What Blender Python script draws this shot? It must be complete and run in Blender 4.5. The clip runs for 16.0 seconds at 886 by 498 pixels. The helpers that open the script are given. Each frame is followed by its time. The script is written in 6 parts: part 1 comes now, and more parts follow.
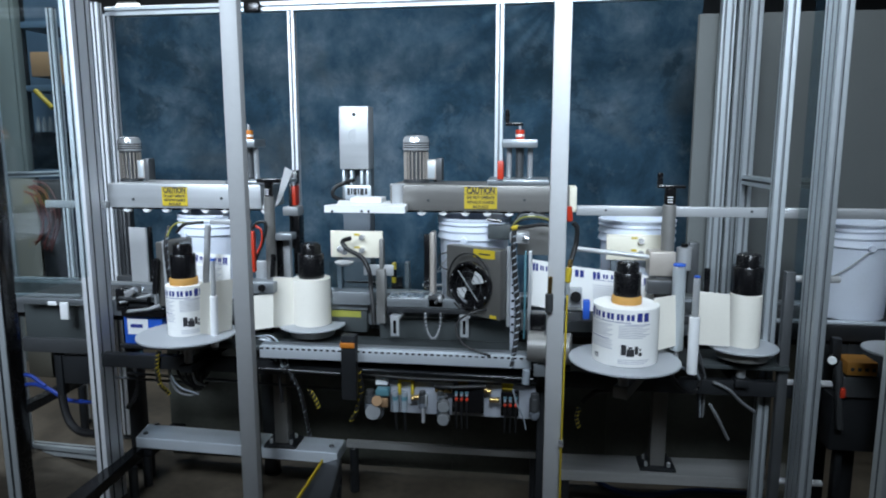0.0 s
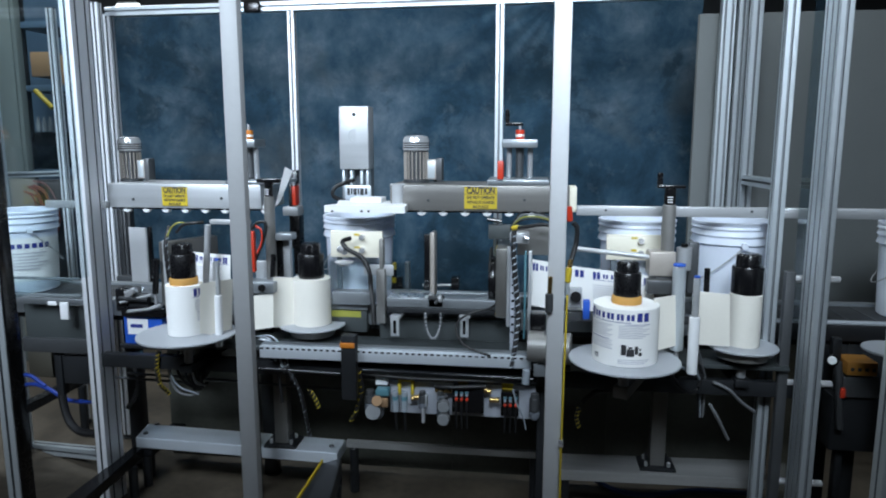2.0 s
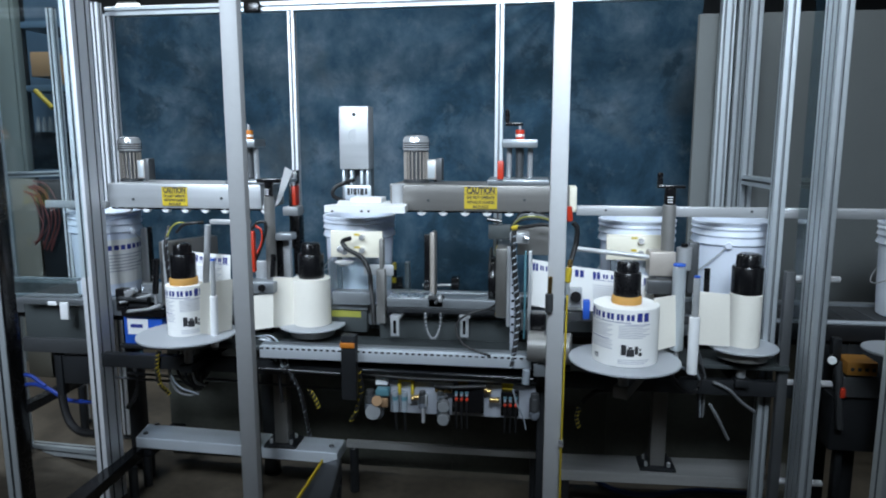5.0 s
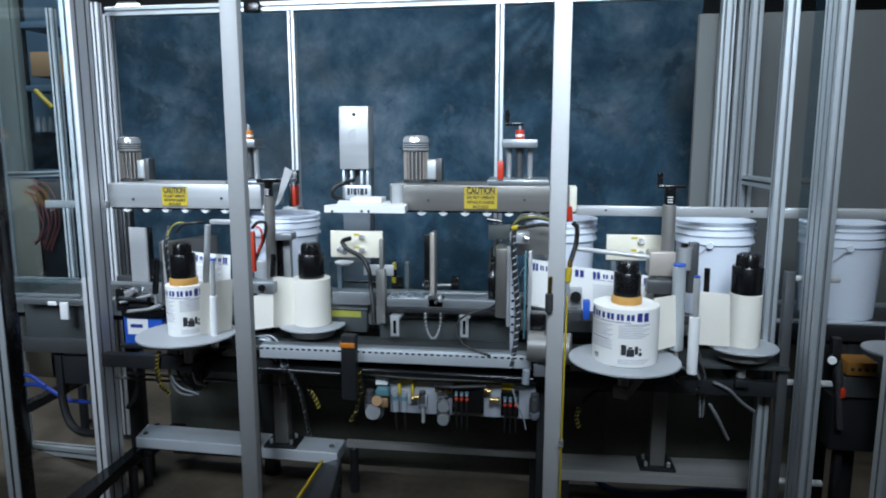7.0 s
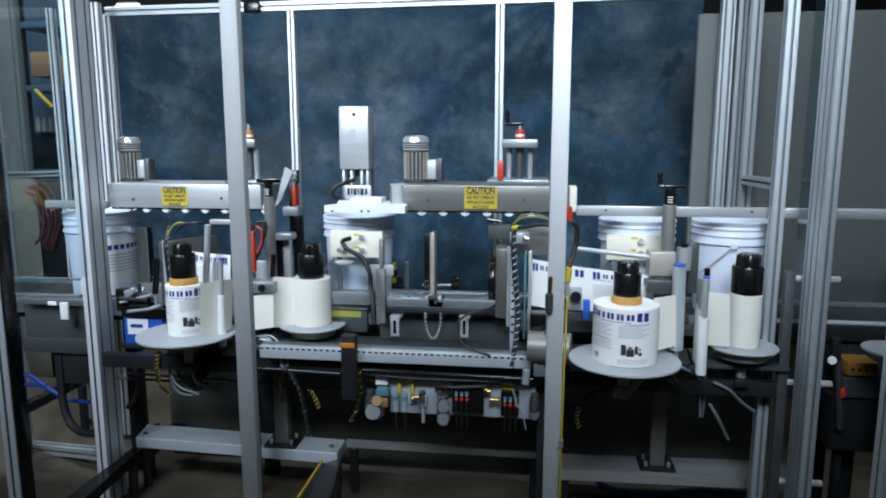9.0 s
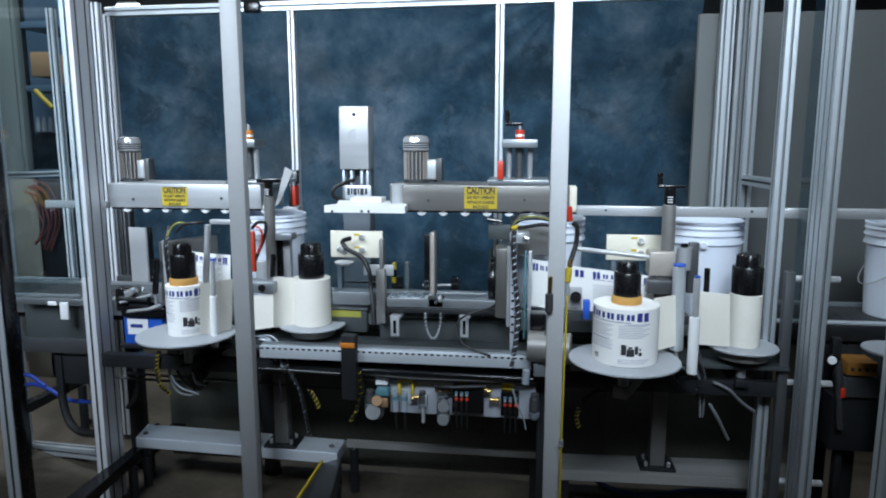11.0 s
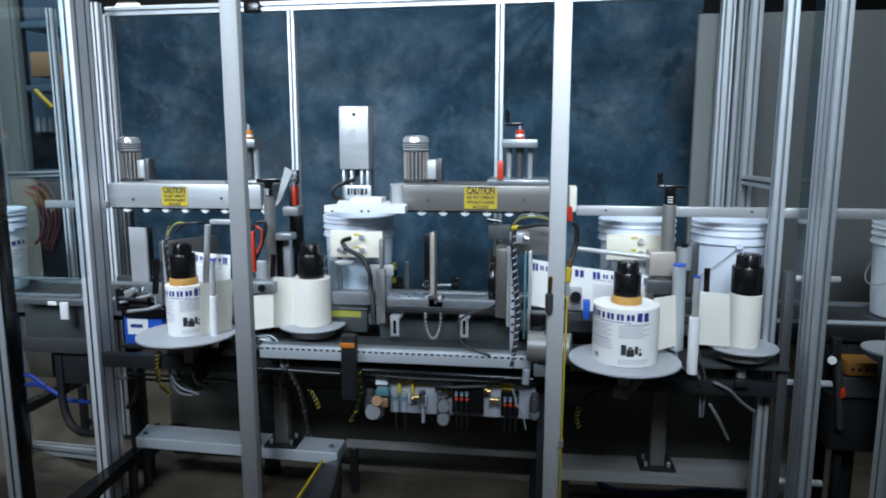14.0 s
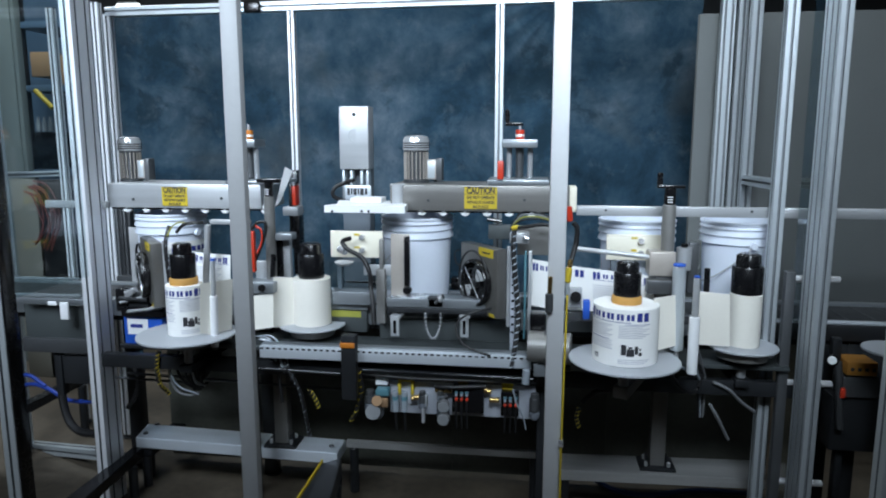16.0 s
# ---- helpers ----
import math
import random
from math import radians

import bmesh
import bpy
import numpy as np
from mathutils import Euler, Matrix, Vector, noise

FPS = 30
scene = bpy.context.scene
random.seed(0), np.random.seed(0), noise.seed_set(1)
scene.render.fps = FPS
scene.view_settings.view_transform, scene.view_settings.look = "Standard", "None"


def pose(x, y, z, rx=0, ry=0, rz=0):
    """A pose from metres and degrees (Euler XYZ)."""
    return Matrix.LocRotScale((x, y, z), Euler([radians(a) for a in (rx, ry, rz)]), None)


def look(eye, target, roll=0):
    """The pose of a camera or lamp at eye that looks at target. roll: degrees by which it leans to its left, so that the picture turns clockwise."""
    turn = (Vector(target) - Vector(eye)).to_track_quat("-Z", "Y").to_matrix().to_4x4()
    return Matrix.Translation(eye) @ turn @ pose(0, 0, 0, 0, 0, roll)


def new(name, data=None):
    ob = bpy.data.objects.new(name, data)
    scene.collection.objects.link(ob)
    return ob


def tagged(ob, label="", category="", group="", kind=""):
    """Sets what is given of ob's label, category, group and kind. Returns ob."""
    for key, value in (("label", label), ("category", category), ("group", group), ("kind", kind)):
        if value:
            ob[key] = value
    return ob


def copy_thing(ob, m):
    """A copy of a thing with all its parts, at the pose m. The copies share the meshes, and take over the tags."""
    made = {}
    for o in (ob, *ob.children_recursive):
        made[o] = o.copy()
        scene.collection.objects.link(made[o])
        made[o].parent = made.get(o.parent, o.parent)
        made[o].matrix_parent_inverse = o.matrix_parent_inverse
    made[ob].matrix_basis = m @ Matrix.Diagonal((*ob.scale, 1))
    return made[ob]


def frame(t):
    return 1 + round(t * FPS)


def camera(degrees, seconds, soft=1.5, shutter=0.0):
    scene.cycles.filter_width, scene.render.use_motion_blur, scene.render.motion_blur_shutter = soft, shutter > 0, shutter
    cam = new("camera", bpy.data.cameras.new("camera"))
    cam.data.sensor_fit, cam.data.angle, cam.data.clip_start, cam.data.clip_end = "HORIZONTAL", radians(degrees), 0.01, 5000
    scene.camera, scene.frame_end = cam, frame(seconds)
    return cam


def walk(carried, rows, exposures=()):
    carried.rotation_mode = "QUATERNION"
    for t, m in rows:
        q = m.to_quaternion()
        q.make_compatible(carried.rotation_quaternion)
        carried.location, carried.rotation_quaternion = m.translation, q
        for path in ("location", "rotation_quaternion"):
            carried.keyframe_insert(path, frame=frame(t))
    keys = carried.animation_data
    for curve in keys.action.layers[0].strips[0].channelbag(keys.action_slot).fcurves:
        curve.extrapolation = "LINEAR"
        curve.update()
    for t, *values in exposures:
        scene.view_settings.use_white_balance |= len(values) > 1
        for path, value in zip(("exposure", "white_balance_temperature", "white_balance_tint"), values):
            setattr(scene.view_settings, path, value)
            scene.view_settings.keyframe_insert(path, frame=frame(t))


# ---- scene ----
cam = camera(66.1, 16.0, soft=2.0)
STAND = pose(0, 0, 1.57, 80.95, 0, 7.5)
walk(cam, [(0.0, STAND), (16.0, STAND)])

# ---- light: a dim hall, bright unseen lamps placed above the aisle in front of the machine ----
world = bpy.data.worlds.new("hall")
scene.world = world
world.use_nodes = True
world.node_tree.nodes["Background"].inputs[0].default_value = (0.55, 0.72, 1.0, 1)
world.node_tree.nodes["Background"].inputs[1].default_value = 0.08
scene.view_settings.exposure = 0.0


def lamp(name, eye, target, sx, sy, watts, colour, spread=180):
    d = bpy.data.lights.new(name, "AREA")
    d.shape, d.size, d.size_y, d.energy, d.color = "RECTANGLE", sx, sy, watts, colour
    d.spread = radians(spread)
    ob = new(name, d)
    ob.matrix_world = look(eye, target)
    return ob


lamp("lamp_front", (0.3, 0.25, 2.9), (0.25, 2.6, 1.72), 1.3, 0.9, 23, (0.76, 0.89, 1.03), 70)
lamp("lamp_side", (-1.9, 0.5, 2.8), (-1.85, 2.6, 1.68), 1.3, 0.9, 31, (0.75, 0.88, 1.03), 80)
# overhead lamp added out of view to light the cloth and the machine tops
lamp("lamp_hall", (-0.3, 3.0, 4.1), (-0.3, 3.0, 0.0), 3.4, 0.5, 38, (0.82, 0.93, 1.0))
# unseen fill added to brighten the rack and cabinet behind the outfeed
lamp("lamp_rack", (-3.6, 4.0, 4.4), (-3.7, 4.8, 0.0), 1.4, 0.3, 95, (0.86, 0.95, 1.0))


# ---- materials ----
def mat(name, colour, rough=0.5, metal=0.0, var=0.12, scale=6.0, grain=60.0, bump=0.05, stretch=(1, 1, 1), coat=0.0, spread=0.0):
    """A surface with two scales of variation in colour and roughness and a fine relief."""
    m = bpy.data.materials.new(name)
    m.use_nodes = True
    nt = m.node_tree
    nodes, link = nt.nodes, nt.links.new
    bsdf = nodes["Principled BSDF"]
    co = nodes.new("ShaderNodeTexCoord")
    mp = nodes.new("ShaderNodeMapping")
    mp.inputs["Scale"].default_value = stretch
    link(co.outputs["Object"], mp.inputs["Vector"])
    big, fine = nodes.new("ShaderNodeTexNoise"), nodes.new("ShaderNodeTexNoise")
    big.inputs["Scale"].default_value, big.inputs["Detail"].default_value = scale, 5
    fine.inputs["Scale"].default_value, fine.inputs["Detail"].default_value = grain, 3
    link(mp.outputs[0], big.inputs["Vector"])
    link(mp.outputs[0], fine.inputs["Vector"])
    add = nodes.new("ShaderNodeMath")
    add.operation = "ADD"
    half = nodes.new("ShaderNodeMath")
    half.operation = "MULTIPLY"
    half.inputs[1].default_value = 0.4
    link(fine.outputs[0], half.inputs[0])
    link(big.outputs[0], add.inputs[0])
    link(half.outputs[0], add.inputs[1])
    ramp = nodes.new("ShaderNodeMapRange")
    ramp.inputs["From Min"].default_value, ramp.inputs["From Max"].default_value = 0.4, 1.0
    ramp.inputs["To Min"].default_value, ramp.inputs["To Max"].default_value = 1 - var, 1 + var * 0.6
    link(add.outputs[0], ramp.inputs["Value"])
    mul = nodes.new("ShaderNodeVectorMath")
    mul.operation = "SCALE"
    mul.inputs[0].default_value = colour
    link(ramp.outputs[0], mul.inputs["Scale"])
    last = mul.outputs[0]
    if spread:
        info = nodes.new("ShaderNodeObjectInfo")
        r2 = nodes.new("ShaderNodeMapRange")
        r2.inputs["To Min"].default_value, r2.inputs["To Max"].default_value = 1 - spread, 1 + spread
        link(info.outputs["Random"], r2.inputs["Value"])
        m2 = nodes.new("ShaderNodeVectorMath")
        m2.operation = "SCALE"
        link(last, m2.inputs[0])
        link(r2.outputs[0], m2.inputs["Scale"])
        last = m2.outputs[0]
    link(last, bsdf.inputs["Base Color"])
    rr = nodes.new("ShaderNodeMapRange")
    rr.inputs["From Min"].default_value, rr.inputs["From Max"].default_value = 0.4, 1.0
    rr.inputs["To Min"].default_value, rr.inputs["To Max"].default_value = max(0.03, rough - 0.08), min(1, rough + 0.1)
    link(add.outputs[0], rr.inputs["Value"])
    link(rr.outputs[0], bsdf.inputs["Roughness"])
    bsdf.inputs["Metallic"].default_value = metal
    bsdf.inputs["Coat Weight"].default_value = coat
    if bump:
        b = nodes.new("ShaderNodeBump")
        b.inputs["Strength"].default_value, b.inputs["Distance"].default_value = bump, 0.004
        link(add.outputs[0], b.inputs["Height"])
        link(b.outputs[0], bsdf.inputs["Normal"])
    return m


ALU = mat("anodised_aluminium", (0.58, 0.63, 0.66), 0.38, 0.55, 0.08, 3, 90, 0.03, (6, 6, 0.4))
ALU_H = mat("milled_aluminium", (0.30, 0.325, 0.345), 0.36, 0.6, 0.12, 4, 120, 0.04, (0.6, 8, 8))
# shade inside the extrusion grooves, put into a darker metal colour
SLOT_SHADE = mat("slot_shade", (0.20, 0.215, 0.23), 0.6, 0.3, 0.1)
PAINT = mat("grey_enamel", (0.52, 0.53, 0.54), 0.45, 0.0, 0.08, 4, 70, 0.04)
STEEL = mat("brushed_stainless", (0.46, 0.475, 0.49), 0.40, 0.42, 0.16, 2.5, 160, 0.05, (0.5, 6, 9))
COWL = mat("polished_cowl", (0.78, 0.80, 0.82), 0.16, 0.66, 0.05, 8, 50, 0.0)
CHROME = mat("chrome", (0.74, 0.76, 0.79), 0.22, 0.7, 0.05, 8, 50, 0.0)
DARKSTEEL = mat("dark_painted_steel", (0.022, 0.024, 0.027), 0.45, 0.3, 0.25, 5, 60, 0.06)
GREYSTEEL = mat("grey_steel", (0.095, 0.10, 0.106), 0.42, 0.5, 0.2, 5, 60, 0.06)
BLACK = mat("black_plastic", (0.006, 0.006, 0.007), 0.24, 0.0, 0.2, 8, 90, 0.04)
RUBBER = mat("black_rubber", (0.009, 0.009, 0.010), 0.5, 0.0, 0.2, 10, 90, 0.05)
PAIL = mat("white_hdpe", (0.82, 0.87, 0.95), 0.36, 0.0, 0.05, 5, 80, 0.02)


def let_light_through(m, share):
    """Thin moulded plastic: part of the light passes the wall."""
    nodes, link = m.node_tree.nodes, m.node_tree.links.new
    bsdf, out = nodes["Principled BSDF"], nodes["Material Output"]
    through_wall, mix = nodes.new("ShaderNodeBsdfTranslucent"), nodes.new("ShaderNodeMixShader")
    through_wall.inputs[0].default_value = (0.62, 0.74, 0.95, 1)
    mix.inputs[0].default_value = share
    link(bsdf.outputs[0], mix.inputs[1])
    link(through_wall.outputs[0], mix.inputs[2])
    link(mix.outputs[0], out.inputs[0])


let_light_through(PAIL, 0.16)
PAPER = mat("label_paper", (0.87, 0.87, 0.85), 0.55, 0.0, 0.04, 6, 120, 0.02)
PAPER_W = mat("bare_liner_paper", (0.83, 0.80, 0.72), 0.6, 0.0, 0.05, 5, 120, 0.02)
NAVY = mat("navy_ink", (0.02, 0.035, 0.22), 0.5, 0.0, 0.08, 20, 120, 0.0)
INK = mat("grey_ink", (0.50, 0.51, 0.56), 0.6, 0.0, 0.2, 90, 300, 0.0)
INK_D = mat("dark_ink", (0.03, 0.03, 0.035), 0.5, 0.0, 0.5, 60, 200, 0.0)
YELLOW = mat("warning_yellow", (0.54, 0.40, 0.025), 0.45, 0.0, 0.08, 8, 90, 0.02)
ORANGE = mat("orange_plastic", (0.52, 0.17, 0.02), 0.4, 0.0, 0.1, 8, 90, 0.02)
OLIVE = mat("olive_label", (0.30, 0.30, 0.05), 0.5, 0.0, 0.15, 12, 90, 0.02)
RED = mat("red_plastic", (0.55, 0.04, 0.015), 0.4, 0.0, 0.12, 8, 90, 0.02)
BLUE = mat("blue_plastic", (0.015, 0.09, 0.48), 0.4, 0.0, 0.12, 8, 90, 0.02)
TEAL = mat("teal_plastic", (0.08, 0.20, 0.24), 0.4, 0.0, 0.12, 8, 90, 0.02)
CREAM = mat("cream_plastic", (0.74, 0.70, 0.58), 0.5, 0.0, 0.05, 6, 90, 0.02)
WHITE = mat("white_plastic", (0.80, 0.81, 0.82), 0.4, 0.0, 0.05, 6, 90, 0.02)
BRASS = mat("brass", (0.66, 0.45, 0.18), 0.25, 0.95, 0.1, 10, 90, 0.02)
CARD = mat("cardboard", (0.36, 0.22, 0.12), 0.85, 0.0, 0.15, 5, 60, 0.06)
FLOOR = mat("patchy_concrete", (0.092, 0.074, 0.054), 0.6, 0.0, 0.8, 1.6, 25, 0.12)
GREYWALL = mat("grey_felt_panel", (0.148, 0.160, 0.158), 0.85, 0.0, 0.12, 2.5, 140, 0.08)
HALL = mat("hall_wall", (0.10, 0.11, 0.12), 0.85, 0.0, 0.25, 1.2, 40, 0.05)
BELT = mat("black_belt", (0.03, 0.032, 0.035), 0.5, 0.0, 0.2, 6, 90, 0.06)
MIDBLUE = mat("blue_hose", (0.015, 0.05, 0.32), 0.45, 0.0, 0.15, 8, 90, 0.03)
DULLBLUE = mat("dull_blue_hose", (0.03, 0.06, 0.16), 0.5, 0.0, 0.15, 8, 90, 0.03)
GREYHOSE = mat("grey_hose", (0.20, 0.21, 0.22), 0.4, 0.0, 0.15, 8, 90, 0.03)
PALE_RAIL = mat("clear_anodised_rail", (0.66, 0.71, 0.76), 0.38, 0.45, 0.1, 4, 120, 0.03, (0.6, 8, 8))
# near-black for the sheets that stand in for the dark under the conveyor
UNDER_DARK = mat("under_dark", (0.095, 0.098, 0.082), 0.7, 0.0, 0.4, 2.5, 60, 0.05)
POSTGREY = mat("bronze_grey_post", (0.27, 0.265, 0.255), 0.4, 0.5, 0.12, 5, 80, 0.04)
PLATE = mat("pale_plate", (0.46, 0.49, 0.55), 0.45, 0.1, 0.1, 5, 80, 0.03)
# beam stainless again, darkened for the weaker light on the longer beam
STEEL_SHADED = mat("shaded_beam_stainless", (0.205, 0.20, 0.19), 0.40, 0.42, 0.2, 2.5, 160, 0.05, (0.5, 6, 9))
FOIL = mat("crumpled_foil", (0.62, 0.66, 0.70), 0.25, 0.8, 0.3, 22, 45, 0.9)
SHELFBLUE = mat("slate_blue_enamel", (0.10, 0.16, 0.24), 0.5, 0.0, 0.2, 3, 60, 0.04)
# tone drawn out in streaks along the tube
BASE = mat("streaked_base_steel", (0.42, 0.42, 0.41), 0.34, 0.35, 0.3, 3, 120, 0.05, (0.5, 7, 7))
# the post aluminium made paler, strong lamp light put into the colour
ALU_LIT = mat("lit_anodised", (0.84, 0.86, 0.90), 0.36, 0.3, 0.06, 3, 90, 0.03, (6, 6, 0.4))
CABINET = mat("grey_green_enamel", (0.22, 0.25, 0.24), 0.5, 0.0, 0.1, 3, 60, 0.04)
BEIGE = mat("beige_board", (0.24, 0.232, 0.195), 0.7, 0.0, 0.12, 3, 60, 0.04)
HOSE = mat("red_rubber_hose", (0.16, 0.045, 0.04), 0.55, 0.0, 0.15, 8, 90, 0.04)
FIN = mat("warm_cast_aluminium", (0.44, 0.40, 0.36), 0.45, 0.35, 0.12, 6, 90, 0.05)
GLOSSTUBE = mat("black_gloss_tube", (0.012, 0.013, 0.015), 0.22, 0.2, 0.2, 5, 60, 0.04)
SHEETGREY = mat("slate_sheet_steel", (0.060, 0.070, 0.072), 0.5, 0.2, 0.2, 4, 70, 0.05)
COLUMN = mat("dull_blue_grey_column", (0.13, 0.155, 0.18), 0.6, 0.1, 0.12, 4, 70, 0.04)
# clear bowls greyed, the shade at the regulators put into the colour
SHADED_BOWL = mat("shaded_bowl", (0.17, 0.19, 0.22), 0.15, 0.0, 0.15, 8, 60, 0.02)
TABLETOP = mat("pale_clear_guide", (0.26, 0.30, 0.32), 0.18, 0.35, 0.25, 6, 80, 0.05, (0.5, 6, 6))
CLEARP = mat("clear_hose", (0.30, 0.34, 0.38), 0.2, 0.0, 0.1, 8, 60, 0.02)


def cloth_material():
    """Hand-painted muslin: brushed clouds of slate blue, teal and warm grey over a dark ground."""
    m = bpy.data.materials.new("mottled_muslin")
    m.use_nodes = True
    nodes, link = m.node_tree.nodes, m.node_tree.links.new
    bsdf = nodes["Principled BSDF"]
    co = nodes.new("ShaderNodeTexCoord")

    def cloud(scale, detail, rough, warp, shift):
        mp = nodes.new("ShaderNodeMapping")
        mp.inputs["Location"].default_value = shift
        n = nodes.new("ShaderNodeTexNoise")
        n.inputs["Scale"].default_value, n.inputs["Detail"].default_value = scale, detail
        n.inputs["Roughness"].default_value, n.inputs["Distortion"].default_value = rough, warp
        link(co.outputs["Object"], mp.inputs["Vector"])
        link(mp.outputs[0], n.inputs["Vector"])
        return n.outputs[0]

    def blend(kind, f, a, b):
        mix = nodes.new("ShaderNodeMix")
        mix.data_type = kind
        i = 2 if kind == "FLOAT" else 6
        for at, v in ((0, f), (i, a), (i + 1, b)):
            if isinstance(v, (int, float, tuple)):
                mix.inputs[at].default_value = v
            else:
                link(v, mix.inputs[at])
        return mix.outputs[0 if kind == "FLOAT" else 2]

    def band(v, lo, hi):
        r = nodes.new("ShaderNodeMapRange")
        r.inputs["From Min"].default_value, r.inputs["From Max"].default_value = lo, hi
        link(v, r.inputs["Value"])
        return r.outputs[0]

    tone = blend("FLOAT", 0.45, cloud(1.35, 9, 0.62, 0.5, (0.3, 0, 0.2)), cloud(3.6, 10, 0.66, 0.3, (2.1, 0, 5.0)))
    ramp = nodes.new("ShaderNodeValToRGB")
    e = ramp.color_ramp.elements
    e[0].position, e[0].color = 0.37, (0.015, 0.048, 0.080, 1)
    e[1].position, e[1].color = 0.64, (0.225, 0.300, 0.375, 1)
    for at, c in ((0.46, (0.036, 0.100, 0.160, 1)), (0.54, (0.092, 0.165, 0.230, 1))):
        ramp.color_ramp.elements.new(at).color = c
    link(tone, ramp.inputs[0])
    # warm grey scumble, dark brushed patches and small pale dabs
    warm = band(cloud(1.1, 5, 0.55, 0.3, (7.0, 0, 1.0)), 0.54, 0.74)
    grey = blend("RGBA", warm, ramp.outputs[0], (0.100, 0.120, 0.126, 1))
    half = nodes.new("ShaderNodeMath")
    half.operation = "MULTIPLY"
    half.inputs[1].default_value = 0.68
    link(band(cloud(1.9, 12, 0.70, 0.45, (4.0, 0, 9.0)), 0.52, 0.585), half.inputs[0])
    dark = blend("RGBA", half.outputs[0], grey, (0.018, 0.054, 0.082, 1))
    dab = nodes.new("ShaderNodeMath")
    dab.operation = "MULTIPLY"
    dab.inputs[1].default_value = 0.40
    link(band(cloud(8.5, 8, 0.7, 0.2, (1.0, 0, 3.0)), 0.56, 0.70), dab.inputs[0])
    last = blend("RGBA", dab.outputs[0], dark, (0.20, 0.25, 0.29, 1))
    link(last, bsdf.inputs["Base Color"])
    weave = nodes.new("ShaderNodeBump")
    weave.inputs["Strength"].default_value, weave.inputs["Distance"].default_value = 0.25, 0.01
    link(cloud(14, 6, 0.6, 0.2, (0, 0, 0)), weave.inputs["Height"])
    link(weave.outputs[0], bsdf.inputs["Normal"])
    bsdf.inputs["Roughness"].default_value = 0.9
    return m


CLOTH = cloth_material()


def glass_material():
    m = bpy.data.materials.new("clear_polycarbonate")
    m.use_nodes = True
    nodes, link = m.node_tree.nodes, m.node_tree.links.new
    out = nodes["Material Output"]
    nodes.remove(nodes["Principled BSDF"])
    clear, gloss, mix = (nodes.new(k) for k in ("ShaderNodeBsdfTransparent", "ShaderNodeBsdfGlossy", "ShaderNodeMixShader"))
    clear.inputs[0].default_value = (0.85, 0.905, 0.915, 1)
    gloss.inputs["Roughness"].default_value = 0.03
    edge = nodes.new("ShaderNodeLayerWeight")
    edge.inputs["Blend"].default_value = 0.5
    steep = nodes.new("ShaderNodeMath")
    steep.operation = "POWER"
    steep.inputs[1].default_value = 4.0
    link(edge.outputs["Facing"], steep.inputs[0])
    both = nodes.new("ShaderNodeMapRange")
    both.inputs["To Min"].default_value, both.inputs["To Max"].default_value = 0.045, 0.80
    link(steep.outputs[0], both.inputs["Value"])
    link(both.outputs[0], mix.inputs[0])
    link(clear.outputs[0], mix.inputs[1])
    link(gloss.outputs[0], mix.inputs[2])
    link(mix.outputs[0], out.inputs[0])
    return m


GLASS = glass_material()


# ---- mesh helpers ----
def link_mesh(name, bm, material, smooth=True):
    me = bpy.data.meshes.new(name)
    bmesh.ops.recalc_face_normals(bm, faces=bm.faces)
    bm.to_mesh(me)
    bm.free()
    for one in material if isinstance(material, tuple) else (material,):
        me.materials.append(one)
    if smooth:
        me.set_sharp_from_angle(angle=radians(35))
    return new(name, me)


def part(name, bm, material, parent, label=""):
    ob = link_mesh(name, bm, material)
    ob.parent = parent
    if parent is not None:
        ob.matrix_parent_inverse = parent.matrix_world.inverted()
    return tagged(ob, label)


def thing(name, place, label, category, group="", kind=""):
    ob = new(name)
    ob.location = place
    ob.empty_display_size = 0.05
    bpy.context.view_layer.update()
    return tagged(ob, label, category, group, kind)


def solo(name, bm, material, label, category, group="", kind=""):
    return tagged(link_mesh(name, bm, material), label, category, group, kind)


def box(x0, x1, y0, y1, z0, z1, bev=0.003, bm=None, m=None):
    bm = bm or bmesh.new()
    r = bmesh.ops.create_cube(bm, size=1)
    vs = r["verts"]
    for v in vs:
        v.co = Vector(((x0 + x1) / 2 + v.co.x * (x1 - x0), (y0 + y1) / 2 + v.co.y * (y1 - y0), (z0 + z1) / 2 + v.co.z * (z1 - z0)))
    if bev:
        b = min(bev, 0.3 * min(abs(x1 - x0), abs(y1 - y0), abs(z1 - z0)))
        es = {e for v in vs for e in v.link_edges}
        r = bmesh.ops.bevel(bm, geom=list(es), offset=b, segments=2, affect="EDGES", profile=0.5)
        vs = list({v for v in r["verts"]} | {v for v in vs if v.is_valid})
        for f in {f for v in vs for f in v.link_faces}:
            f.normal_update()
            f.smooth = max(abs(c) for c in f.normal) < 0.999
    if m is not None:
        bmesh.ops.transform(bm, matrix=m, verts=vs)
    return bm


